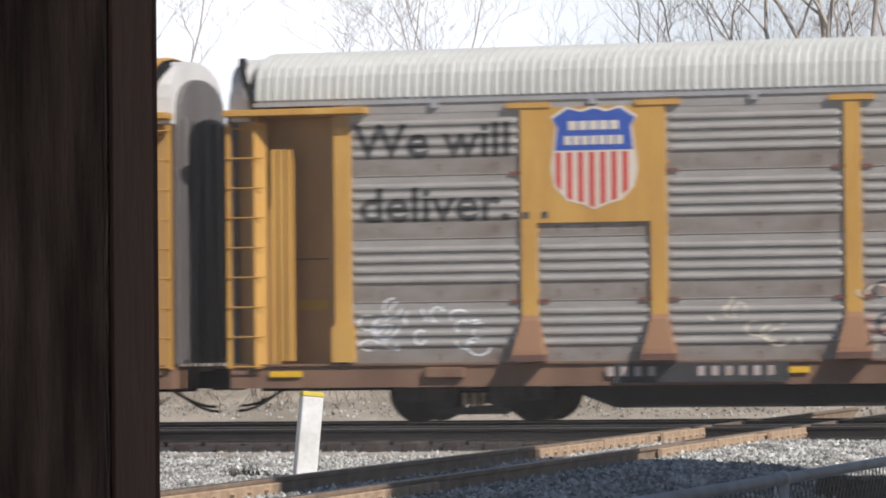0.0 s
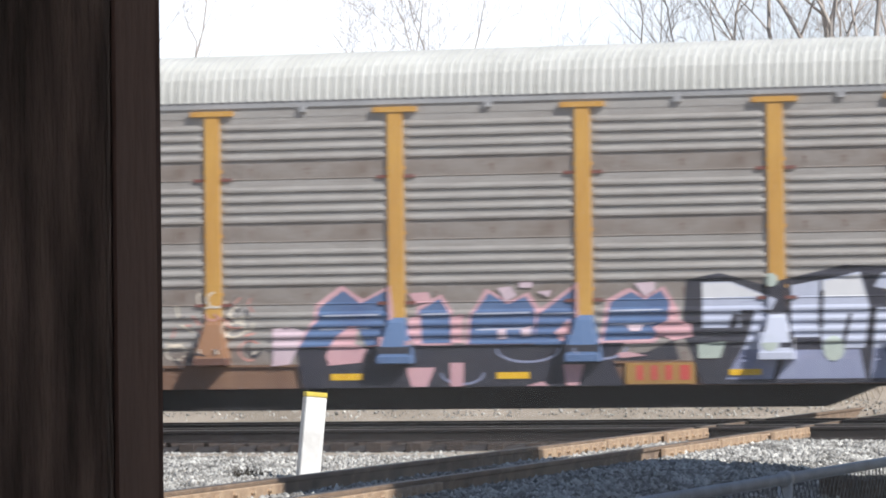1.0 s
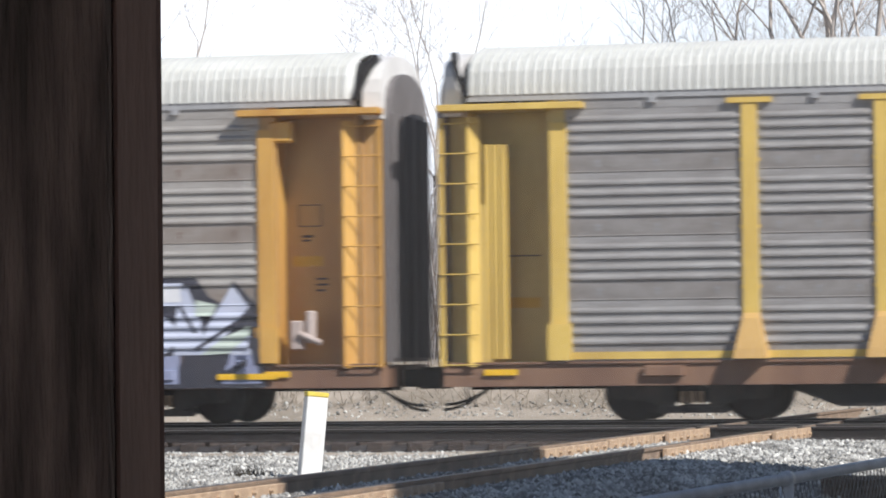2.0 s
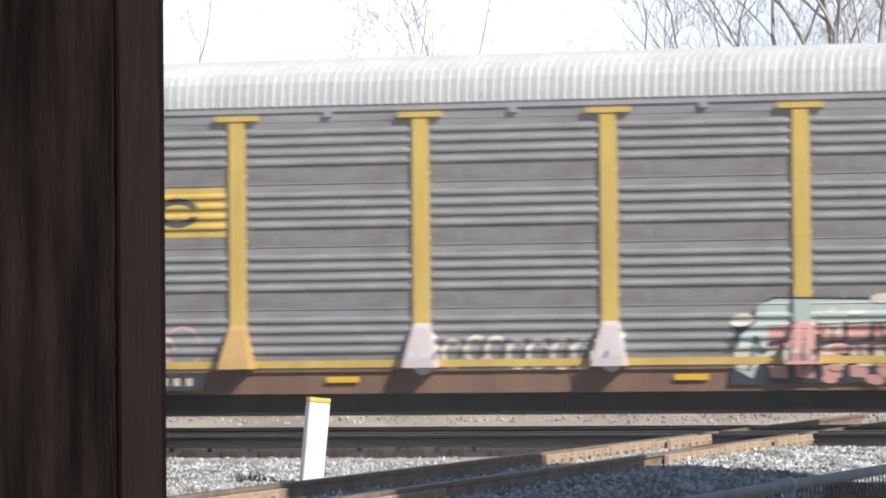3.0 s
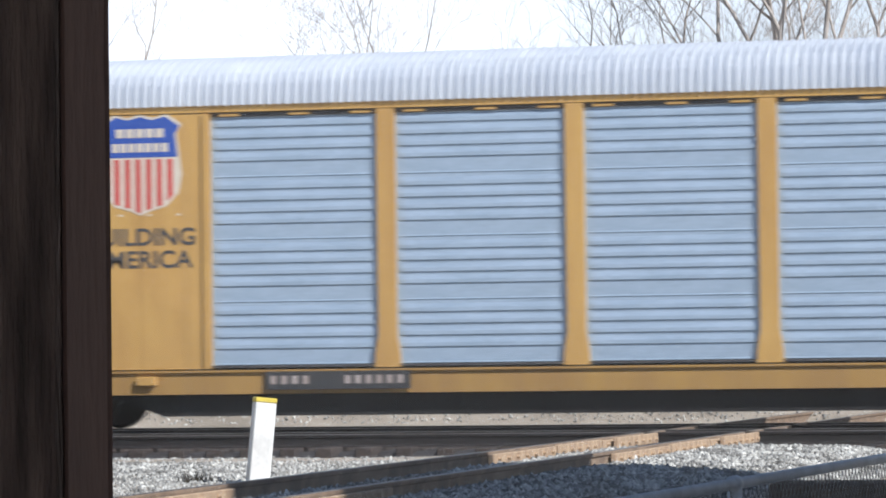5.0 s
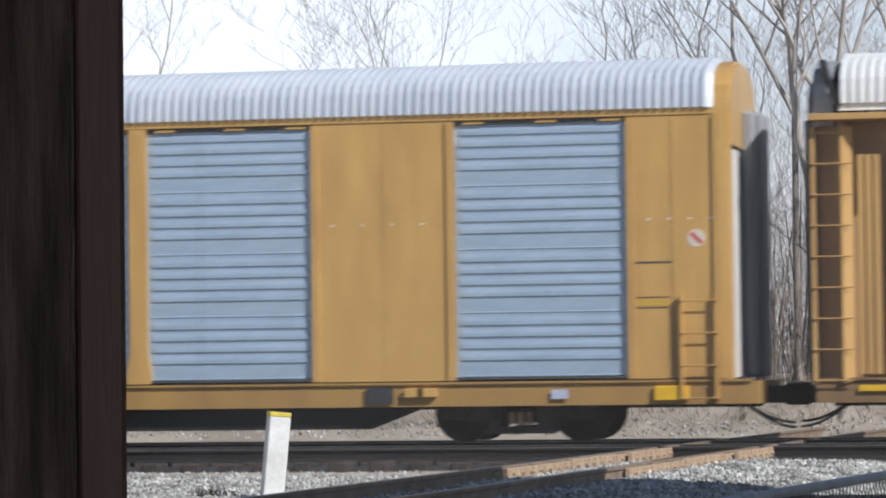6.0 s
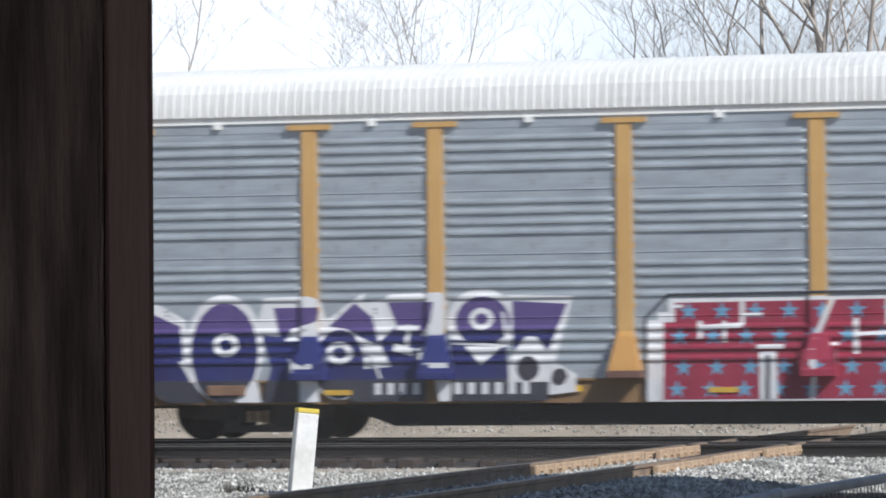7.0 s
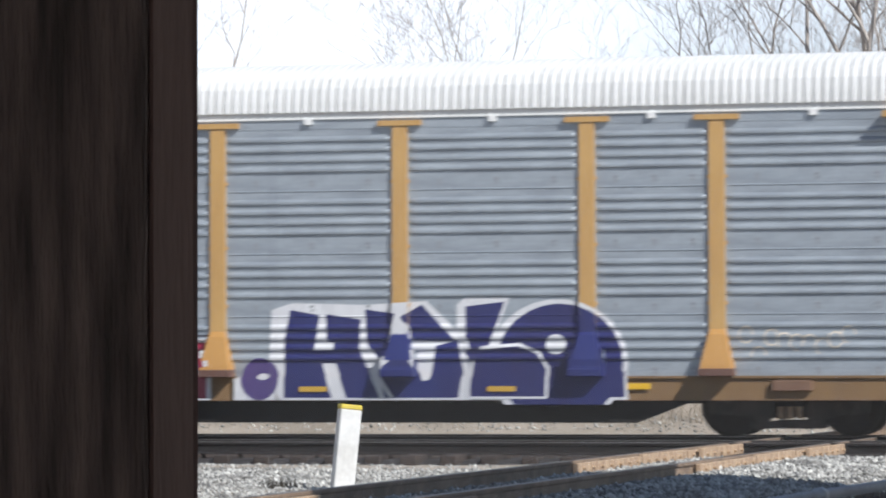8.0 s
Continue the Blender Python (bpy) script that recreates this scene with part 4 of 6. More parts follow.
def autorack(name, label, key, xc, roof_key, end_top):
    """A long covered car carrier with pressed side sheets between posts."""
    paint_m, plate_m, zinc = M["paint_" + key], M["plate_" + key], M["zinc_" + key]
    car = thing("autorack_car", label, "railcar", "cars of the train", at=pose(xc, YC, RAIL))
    mats = {"end": M["end_grey"]}
    underframe(car, mats, M["sill_a"] if key != "d" else M["sill_d"])
    long_sheet, short_sheet = sheet_mesh(2.915 - 0.22, "close", zinc), sheet_mesh(1.985 - 0.22, "close", zinc)
    for a, b in zip(POSTS, POSTS[1:]):
        me = long_sheet if b - a > 2.5 else short_sheet
        for k in range(4):
            part("side_sheet", me, None, car, at=pose((a + b) / 2, SIDE, Z_LAP + SHEET * k))
    part("fascia", boxes((POSTS[0], POSTS[-1], SIDE - 0.006, SIDE + 0.03, Z_LAP + 4 * SHEET, Z_EAVE + 0.02)), zinc, car, "plain strip of sheet below the eave")
    far = sheet_mesh(24.2, "close", zinc)
    for k in range(4):
        part("side_sheet", far, None, car, at=pose(0, -SIDE, Z_LAP + SHEET * k, 0, 0, 180))
    me = mesh_of(post_shape(), paint_m)
    foot = mesh_of(post_foot(), M["foot_" + key])
    foot_plate = mesh_of(boxes((-0.265, 0.265, SIDE - 0.31, SIDE, 0.925, 1.04), bevel=0.008), M["sill_dark"])
    rusty = mesh_of(boxes((-0.1, 0.08, SIDE - 0.035, SIDE - 0.001, 0, 0.05)), M["rust_red"])
    for p in POSTS[1:-1]:
        post = part("side_post", me, None, car, at=pose(p, 0, 0))
        part("foot", foot, None, post, "flared post foot")
        if key != "b":
            part("foot_plate", foot_plate, None, post, "dark rusty plate under the foot")
        if key == "a":
            for cx, cz in ((-0.2, 1.83), (0.22, 1.83), (-0.2, 3.77), (0.22, 3.77)):
                part("clip", rusty, None, post, "rust-red clip plate", at=pose(cx, 0, cz))
    end_post = mesh_of(boxes((-0.13, 0.13, SIDE - PROUD, SIDE, 0.95, 4.55), (-0.18, 0.18, SIDE - PROUD - 0.05, SIDE, 0.95, 1.5)), paint_m)
    for p in (POSTS[0], POSTS[-1]):
        part("end_post", end_post, None, car, at=pose(p, 0, 0))
        part("post_backing", boxes((p - 0.16, p + 0.16, SIDE + 0.02, SIDE + 0.055, 0.95, Z_EAVE + 0.02)), plate_m, car)
    part("roof", roof_mesh(13.6, M[roof_key], 0.139, 0.08 if key == "d" else 0.05, 0.15 if key == "d" else 0.26, 0.08), None, car, "close-ribbed arched steel roof")
    part("eave_rail", boxes((-13.6, 13.6, SIDE - 0.035, SIDE + 0.05, Z_EAVE + 0.02, Z_EAVE + 0.13)), M["roof_d" if key == "d" else "eave"], car, "pale grey eave rail")
    part("eave_rail", boxes((-13.6, 13.6, -SIDE - 0.05, -SIDE + 0.035, Z_EAVE - 0.02, Z_EAVE + 0.13)), M["eave"], car)
    clipm = mesh_of(boxes((-0.06, 0.06, SIDE - 0.06, SIDE, Z_EAVE - 0.06, Z_EAVE + 0.03)), M["roof_d" if key == "d" else "eave"])
    for a, b in zip(POSTS, POSTS[1:]):
        part("eave_clip", clipm, None, car, at=pose((a + b) / 2, 0, 0))
    for end in (-1, 1):
        car_end(car, end, mats, M[end_top], key == "b" and end > 0)
        box_x = sorted((11.78 * end, 14.03 * end))
        part("end_platform", boxes((box_x[0], box_x[1], SIDE - 0.28, SIDE + 0.1, Z_EAVE - 0.13, Z_EAVE - 0.03), bevel=0.008), paint_m, car, "narrow overhead step plate")
        px = sorted((12.3 * end, 13.6 * end))
        rec = part("end_plate", boxes((px[0], px[1], SIDE + 0.65, SIDE + 0.7, 0.9, 4.8)), plate_m, car, "recessed end plate, duller than the posts")
        for x in px:
            part("return_plate", boxes((x - 0.02, x + 0.02, SIDE + 0.06, SIDE + 0.648, 0.9, 4.8)), paint_m if x == px[0] else plate_m, car)
        part("recess_roof", boxes((px[0], px[1], SIDE + 0.05, SIDE + 0.65, 4.76, 4.8)), plate_m, car)
        py0, py1 = SIDE + 0.64, SIDE + 0.649
        nx, nz = (px[0] + 0.12, 2.45) if end > 0 else (px[0] + 0.5, 1.76)
        part("placard", boxes((nx, nx + 0.5, py0, py1, nz, nz + 0.16)), M["notice"], rec, "small yellow notice")
        if end > 0:
            for x0, x1, z0, z1 in ((0.22, 0.6, 3.4, 3.415), (0.22, 0.6, 3.07, 3.085), (0.22, 0.235, 3.07, 3.4), (0.585, 0.6, 3.07, 3.4), (0.28, 0.46, 2.9, 2.94), (0.28, 0.42, 2.84, 2.87),
                                   (0.5, 0.68, 2.24, 2.27), (0.5, 0.7, 2.15, 2.18), (0.5, 0.64, 2.06, 2.09)):
                part("stencil_bar", boxes((px[0] + x0, px[0] + x1, py0, py1, z0, z1)), M["letter"], rec)
        else:
            part("seam", boxes((px[0] + 0.3, px[1] - 0.3, py0, py1, 2.55, 2.57)), M["letter"], rec)
        ladder(car, 13.42 * end, 14.03 * end, 0.86, 4.66, 0.17, paint_m, 9)
        part("back_plate", boxes((13.55, 14.0, SIDE + 0.42, SIDE + 0.45, 0.9, 4.7) if end > 0 else (-14.14, -13.5, SIDE + 0.42, SIDE + 0.45, 0.9, 4.7)), plate_m, car, "dull plate behind the ladder")
        hx = sorted((13.05 * end, 13.35 * end))
        if end < 0:
            for q in (0.0, 0.12, 0.24):
                part("conduit", boxes((hx[0] + q, hx[0] + q + 0.09, SIDE + 0.05, SIDE + 0.2, 0.98, 4.25 - 0.02 * q)), paint_m, car)
        else:
            part("bracket", boxes((12.25, 12.6, SIDE - 0.05, SIDE + 0.2, 4.35, 4.68), bevel=0.03), paint_m, car)
            bm = boxes((12.55, 12.75, SIDE - 0.02, SIDE + 0.2, 1.15, 1.6), (12.8, 12.92, SIDE - 0.02, SIDE + 0.2, 1.25, 1.75), bevel=0.02)
            tube(bm, [(12.7, SIDE - 0.04, 1.4), (13.05, SIDE - 0.06, 1.25)], 0.05, 8)
            part("hand_brake", bm, M["spray_dull"], car, "hand brake gear")
        truck(car, 10.28 * end)
        coupler_and_hoses(car, end)
    for x in (-13.1, -5.3, -2.7, 2.7, 5.3, 8.0, 12.3):
        part("reflector", boxes((x - 0.26, x + 0.26, SIDE - 0.074, SIDE - 0.0705, 0.73, 0.82)), M["tape"], car, "yellow reflector strip")
    for x in (-10.6, 10.4):
        part("jack_pad", boxes((x - 0.3, x + 0.3, SIDE - 0.12, SIDE, 0.7, 0.86), bevel=0.01), M["spray_lilac" if key == "a" and x > 0 else "sill_a"], car)
    return car


def panelled_autorack(xc):
    """The newer car: a flush painted body with seven inset ribbed sheets."""
    y = SIDE
    car = thing("autorack_car", "mustard-yellow covered car carrier with blue-grey ribbed side panels", "railcar", "cars of the train", at=pose(xc, YC, RAIL))
    p = M["paint_c"]
    underframe(car, {}, M["sill_c"])
    bays = [(-12.05, -9.4)] + [(-7.16 + 2.92 * k, -7.16 + 2.92 * k + 2.64) for k in range(5)] + [(9.4, 12.05)]
    sheet = sheet_mesh(2.64, "wide", M["zinc_c"])
    for a, b in bays:
        for k in range(4):
            part("side_sheet", sheet, None, car, at=pose((a + b) / 2, y + 0.03, 1.0 + (4.86 - 1.0) / 4 * k) @ Matrix.Diagonal((1, 1, (4.86 - 1.0) / 4 / SHEET, 1)))
        # dark strips paint the shadow at the bay's foot and head
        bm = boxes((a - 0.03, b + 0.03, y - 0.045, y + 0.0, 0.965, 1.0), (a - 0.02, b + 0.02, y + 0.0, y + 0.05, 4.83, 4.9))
        part("bay_edge_shade", bm, M["letter"], car, "dark strip painted as the shadow along the bay's edge")
        for x in (a + 0.3, (a + b) / 2 + 0.1, b - 0.25):
            part("bay_clip", boxes((x - 0.16, x + 0.16, y - 0.02, y + 0.0, 4.845, 4.885)), p, car)
    edges = [-13.55] + [e for bay in bays for e in bay] + [13.55]
    for a, b in zip(edges[::2], edges[1::2]):
        bm = bmesh.new()
        if b - a < 1:
            plate(bm, [(a - 0.06, 0.95), (b + 0.06, 0.95), (b + 0.05, 1.15), (b, 1.45), (b, Z_EAVE + 0.02), (a, Z_EAVE + 0.02), (a, 1.45), (a - 0.05, 1.15)], y - 0.05, y + 0.03)
        else:
            box(bm, a, b, y - 0.03, y + 0.02, 0.95, Z_EAVE + 0.02)
        w = part("wall_panel", bm, p, car)
        if b - a > 1.2:
            for x in (a + 0.06, b - 0.06):
                part("bay_post", boxes((x - 0.06, x + 0.06, y - 0.065, y - 0.03, 0.95, Z_EAVE)), p, w)
            if b - a > 2:
                part("seam", boxes(((a + b) / 2 - 0.006, (a + b) / 2 + 0.006, y - 0.034, y - 0.0305, 0.96, Z_EAVE)), M["sill_c"], w)
            for k in range(4):
                part("rivet", boxes((a + 0.3 + 0.5 * k * (b - a) / 2.4, a + 0.36 + 0.5 * k * (b - a) / 2.4, y - 0.036, y - 0.0305, 3.33, 3.36)), M["cream"], w)
    part("eave_rail", boxes((-13.6, 13.6, y - 0.045, y + 0.05, Z_EAVE + 0.03, Z_EAVE + 0.14)), p, car)
    far = sheet_mesh(26.5, "wide", M["zinc_c"])
    for k in range(4):
        part("side_sheet", far, None, car, at=pose(0, -y, Z_LAP + SHEET * k, 0, 0, 180))
    part("roof", roof_mesh(13.4, M["roof_c"], 0.142, 0.09, 0.4, 0.07), None, car, "galvanised close-ribbed arched roof")
    prof = ROOF + [(-a, b) for a, b in reversed(ROOF[:-1])]
    for end in (-1, 1):
        bm = bmesh.new()
        prism(bm, [(a * 1.01, b + 0.01) for a, b in prof], *((13.35, 13.6) if end > 0 else (-13.86, -13.35)))
        part("roof_end", bm, p, car, "yellow arched roof end")
        e0, e1 = sorted((13.36 * end, 13.62 * end))
        part("corner_post", boxes((e0, e1, y - 0.04, y + 0.2, 0.9, 4.98), bevel=0.01), p, car)
        if end < 0:
            part("corner_jamb", boxes((-13.9, -13.72, y + 0.1, y + 0.3, 0.9, 4.9), bevel=0.01), M["end_dark"], car, "dark end jamb")
            part("corner_jamb", boxes((-13.7, -13.62, y + 0.06, y + 0.3, 0.9, 4.9), bevel=0.01), M["end_grey"], car, "grey end jamb")
        part("corner_fold", boxes((e0, e0 + 0.05, y - 0.075, y - 0.03, 0.95, 4.9), bevel=0.008), p, car)
        bm = boxes((min(13.4 * end, 13.6 * end), max(13.4 * end, 13.6 * end), -1.34, 1.5, 0.95, 5.2))
        wall = part("end_wall", bm, M["end_grey"], car, "grey steel end doors")
        bm = bmesh.new()
        prism(bm, [(a * 0.97, b - 0.03 - (0.5 if b < 5 else 0)) for a, b in prof], min(13.6 * end, 13.65 * end), max(13.6 * end, 13.65 * end))
        part("end_arch", bm, p, car, "yellow arched sheet above the end doors")
        part("end_plate", boxes((min(13.61 * end, 13.67 * end), max(13.61 * end, 13.67 * end), y + 0.21, y + 0.62, 0.95, 4.38), bevel=0.01), M["end_white"], wall, "white end plate beside the doors")
        for yy, x1 in ((0.0, 13.82), (0.4, 13.92), (0.8, 13.92), (1.2, 13.82)):
            part("door_leaf", boxes((min(13.61 * end, x1 * end), max(13.61 * end, x1 * end), yy - 0.17, yy + 0.17, 0.95, 5.05), bevel=0.05), M["end_grey"], wall)
        part("door_seam", boxes((min(12.72 * end, 12.74 * end), max(12.72 * end, 12.74 * end), y - 0.036, y - 0.0305, 0.97, 4.85)), M["sill_c"], car)
        ladder(car, 12.84 * end, 13.42 * end, 0.62, 2.2, 0.045, p, 4, y - 0.03)
        bm = bmesh.new()
        tube(bm, [(13.1 * end, y - 0.038, 3.05), (13.1 * end, y - 0.0305, 3.05)], 0.135, 20)
        disc = part("sign_disc", bm, M["cream"], car, "white disc with a red bar")
        bm = bmesh.new()
        plate(bm, bar(13.1 * end - 0.08, 3.13, 13.1 * end + 0.08, 2.97, 0.06), y - 0.042, y - 0.0385)
        part("sign_bar", bm, M["red"], disc)
        bx = 12.42 * end
        nz = 2.04 if end > 0 else 1.3
        part("notice", boxes((bx - 0.25, bx + 0.25, y - 0.035, y - 0.0305, nz, nz + 0.1)), M["notice"], car, "yellow notice strip")
        for dz in (-0.035, 0.12):
            part("notice_line", boxes((bx - 0.25, bx + 0.25, y - 0.035, y - 0.0305, nz + dz, nz + dz + 0.018)), M["letter"], car)
        part("notice", boxes((bx - 0.28, bx + 0.3, y - 0.035, y - 0.0305, 2.68, 2.71)), M["letter"], car)
        part("sill_block", boxes((12.7 * end - 0.26, 12.7 * end + 0.26, y - 0.1, y - 0.02, 0.62, 0.84), bevel=0.01), M["tape"], car, "yellow sill block")
        part("sill_plate", boxes((11.0 * end - 0.13, 11.0 * end + 0.13, y - 0.077, y - 0.0705, 0.66, 0.8)), M["spray_pale"], car, "small pale data plate")
        for k in (11.35, 10.45, 8.2) if end < 0 else (8.95, 8.75):
            part("jack_pad", boxes((k * end - 0.15, k * end + 0.15, y - 0.12, y, 0.7, 0.84), bevel=0.01), p, car)
        truck(car, 10.28 * end)
        coupler_and_hoses(car, end)
    number_bars(car, -12.75, 2.95, range(2), 0.16, 0.09, M["letter"], y - 0.031)
    number_bars(car, -12.75, 2.78, range(3), 0.16, 0.09, M["letter"], y - 0.031)
    shield(car, -8.28, 4.12, 1.5, y - 0.032)
    lettering(car, "BUILDING", -8.28, 2.88, 0.37, y - 0.034, M["letter"], 1.06)
    lettering(car, "AMERICA", -8.28, 2.53, 0.37, y - 0.034, M["letter"], 1.06)
    part("number_panel", boxes((-6.3, -4.02, y - 0.077, y - 0.0705, 0.62, 0.9)), M["panel_black"], car, "black panel with pale marks")
    number_bars(car, -6.22, 0.69, range(4), 0.17, 0.16, M["spray_dull"], y - 0.078)
    number_bars(car, -5.05, 0.69, range(6), 0.165, 0.16, M["spray_dull"], y - 0.078)
    part("data_plate", boxes((8.0, 8.42, y - 0.077, y - 0.0705, 0.6, 0.86)), M["panel_black"], car, "small black data plate")
    return car


# ---------------------------------------------------------------- trees
def grow(bm, rnd, p, d, length, radius, depth, bend=0.0, lift=0.05):
    """A limb that bends as it rises and sends out thinner ones along its length."""
    n = 7 if depth > 2 else 4
    pts, rad, way = [p.copy()], [radius], []
    for i in range(n):
        d = (d + Vector((rnd.gauss(bend, 0.15), rnd.gauss(0, 0.13), rnd.gauss(lift, 0.08)))).normalized()
        p = p + d * (length / n)
        pts.append(p.copy())
        way.append(d.copy())
        rad.append(max(0.0035, radius * (1 - 0.72 * (i + 1) / n)))
    tube(bm, pts, rad, 7 if radius > 0.05 else (5 if radius > 0.02 else 3), False)
    if depth == 0:
        return
    side = rnd.choice((-1, 1))
    for i in range(2 if depth > 2 else 1, n + 1):
        if rnd.random() < 0.12:
            continue
        side = -side
        out = Vector((side * rnd.uniform(0.5, 1.0), rnd.gauss(0, 0.6), rnd.uniform(0.0, 0.5))).normalized()
        nd = (way[i - 1] * rnd.uniform(0.55, 0.9) + out * rnd.uniform(0.5, 0.95)).normalized()
        grow(bm, rnd, pts[i], nd, length * rnd.uniform(0.36, 0.58), max(0.0045, rad[i] * rnd.uniform(0.5, 0.8)), depth - 1, 0.0, lift)


def tree(label, x, y, seed, trunk, girth, limbs, depth=3, lean=0.0, bark="bark", trunk_bark="trunk_bark"):
    """A bare tree. limbs: (start up the trunk, tilt in x, length, radius, bend)."""
    rnd = random.Random(seed)
    z = ground_height(x, y) - 0.1
    t = thing("bare_tree", label, "tree", "bare trees behind the train", at=pose(x, y, z))
    bm = bmesh.new()
    spine = [Vector((lean * f + 0.05 * girth * math.sin(9 * f), 0.03 * math.sin(7 * f), trunk * f)) for f in (0, 0.06, 0.2, 0.4, 0.6, 0.8, 1.0)]
    tube(bm, spine, [girth * k for k in (1.5, 1.15, 1.0, 0.95, 0.9, 0.86, 0.8)], 12, False)
    part("trunk", bm, M[trunk_bark], t, smooth=True)
    bm = bmesh.new()
    for f, tilt, length, radius, bend in limbs:
        at = Vector((lean * f, 0, trunk * f - 0.12))
        grow(bm, rnd, at, Vector((tilt, rnd.gauss(0, 0.12), 1)).normalized(), length, radius, depth, bend)
    part("crown", bm, M[bark], t, "bare forked limbs and twigs", smooth=True)


def build_trees():
    tree("large grey bare tree forking low behind the track", -6.5, 66, 11, 3.3, 0.15,
         ((1.0, -0.1, 6.2, 0.085, 0.0), (1.0, 0.16, 6.0, 0.09, 0.0), (0.97, 0.3, 2.0, 0.03, 0.02), (0.8, -0.5, 1.6, 0.022, -0.02)), 4, lean=-0.12)
    tree("bare tree with upright forked grey limbs", -6.98, 66.6, 17, 5.4, 0.075, ((1.0, -0.45, 4.6, 0.055, -0.02), (1.0, 0.03, 4.6, 0.06, 0.0), (0.9, 0.4, 2.2, 0.02, 0.0)), 4)
    tree("bare tree with upright forked grey limbs", -6.25, 66.4, 29, 5.2, 0.085, ((1.0, -0.3, 4.6, 0.06, -0.02), (1.0, 0.26, 4.8, 0.06, 0.02), (0.95, 0.55, 3.0, 0.04, 0.03)), 4)
    tree("bare tree with leaning grey limbs", -7.75, 66.8, 31, 5.4, 0.06, ((1.0, -0.34, 4.6, 0.052, -0.01), (0.9, 0.25, 2.4, 0.016, 0.0)), 4, lean=-0.1)
    tree("bare tree with leaning grey limbs", -8.2, 67.2, 47, 5.2, 0.045, ((1.0, -0.6, 4.4, 0.034, -0.02), (1.0, -0.2, 3.2, 0.02, 0.0)), 4, lean=-0.1)
    tree("bare tree with leaning grey limbs", -8.75, 67, 71, 5.2, 0.05, ((1.0, -0.38, 4.4, 0.036, -0.03), (1.0, -0.9, 3.4, 0.024, 0.0)), 4, lean=-0.1)
    tree("thin bare tree at the wood's edge", -4.9, 67, 67, 5.6, 0.1, ((1.0, -0.35, 4.4, 0.05, -0.02), (1.0, 0.3, 4.4, 0.06, 0.0)), 4)
    tree("thin bare tree at the wood's edge", -11.2, 69, 59, 5.2, 0.045, ((1.0, -0.35, 3.6, 0.026, -0.02), (1.0, 0.3, 3.0, 0.02, 0.0), (0.9, -0.8, 2.6, 0.018, 0.02)), 3)
    tree("thin bare tree at the wood's edge", -10.0, 68, 61, 5.2, 0.045, ((1.0, -0.1, 3.8, 0.024, -0.03), (1.0, -0.8, 3.0, 0.02, 0.03)), 4)
    tree("slender bare tree with a fan of pale branches", -16.65, 74, 23, 4.2, 0.09,
         ((1.0, -0.6, 4.6, 0.026, 0.02), (1.0, -0.35, 5.0, 0.028, 0.0), (1.0, -0.12, 5.2, 0.028, 0.0), (1.0, 0.1, 5.2, 0.028, 0.0), (1.0, 0.3, 4.8, 0.034, 0.01)), 4)
    tree("thin bare tree at the wood's edge", -24.55, 80, 53, 5.6, 0.06, ((1.0, -0.35, 4.6, 0.036, 0.0), (1.0, 0.22, 5.0, 0.04, 0.0)), 4)


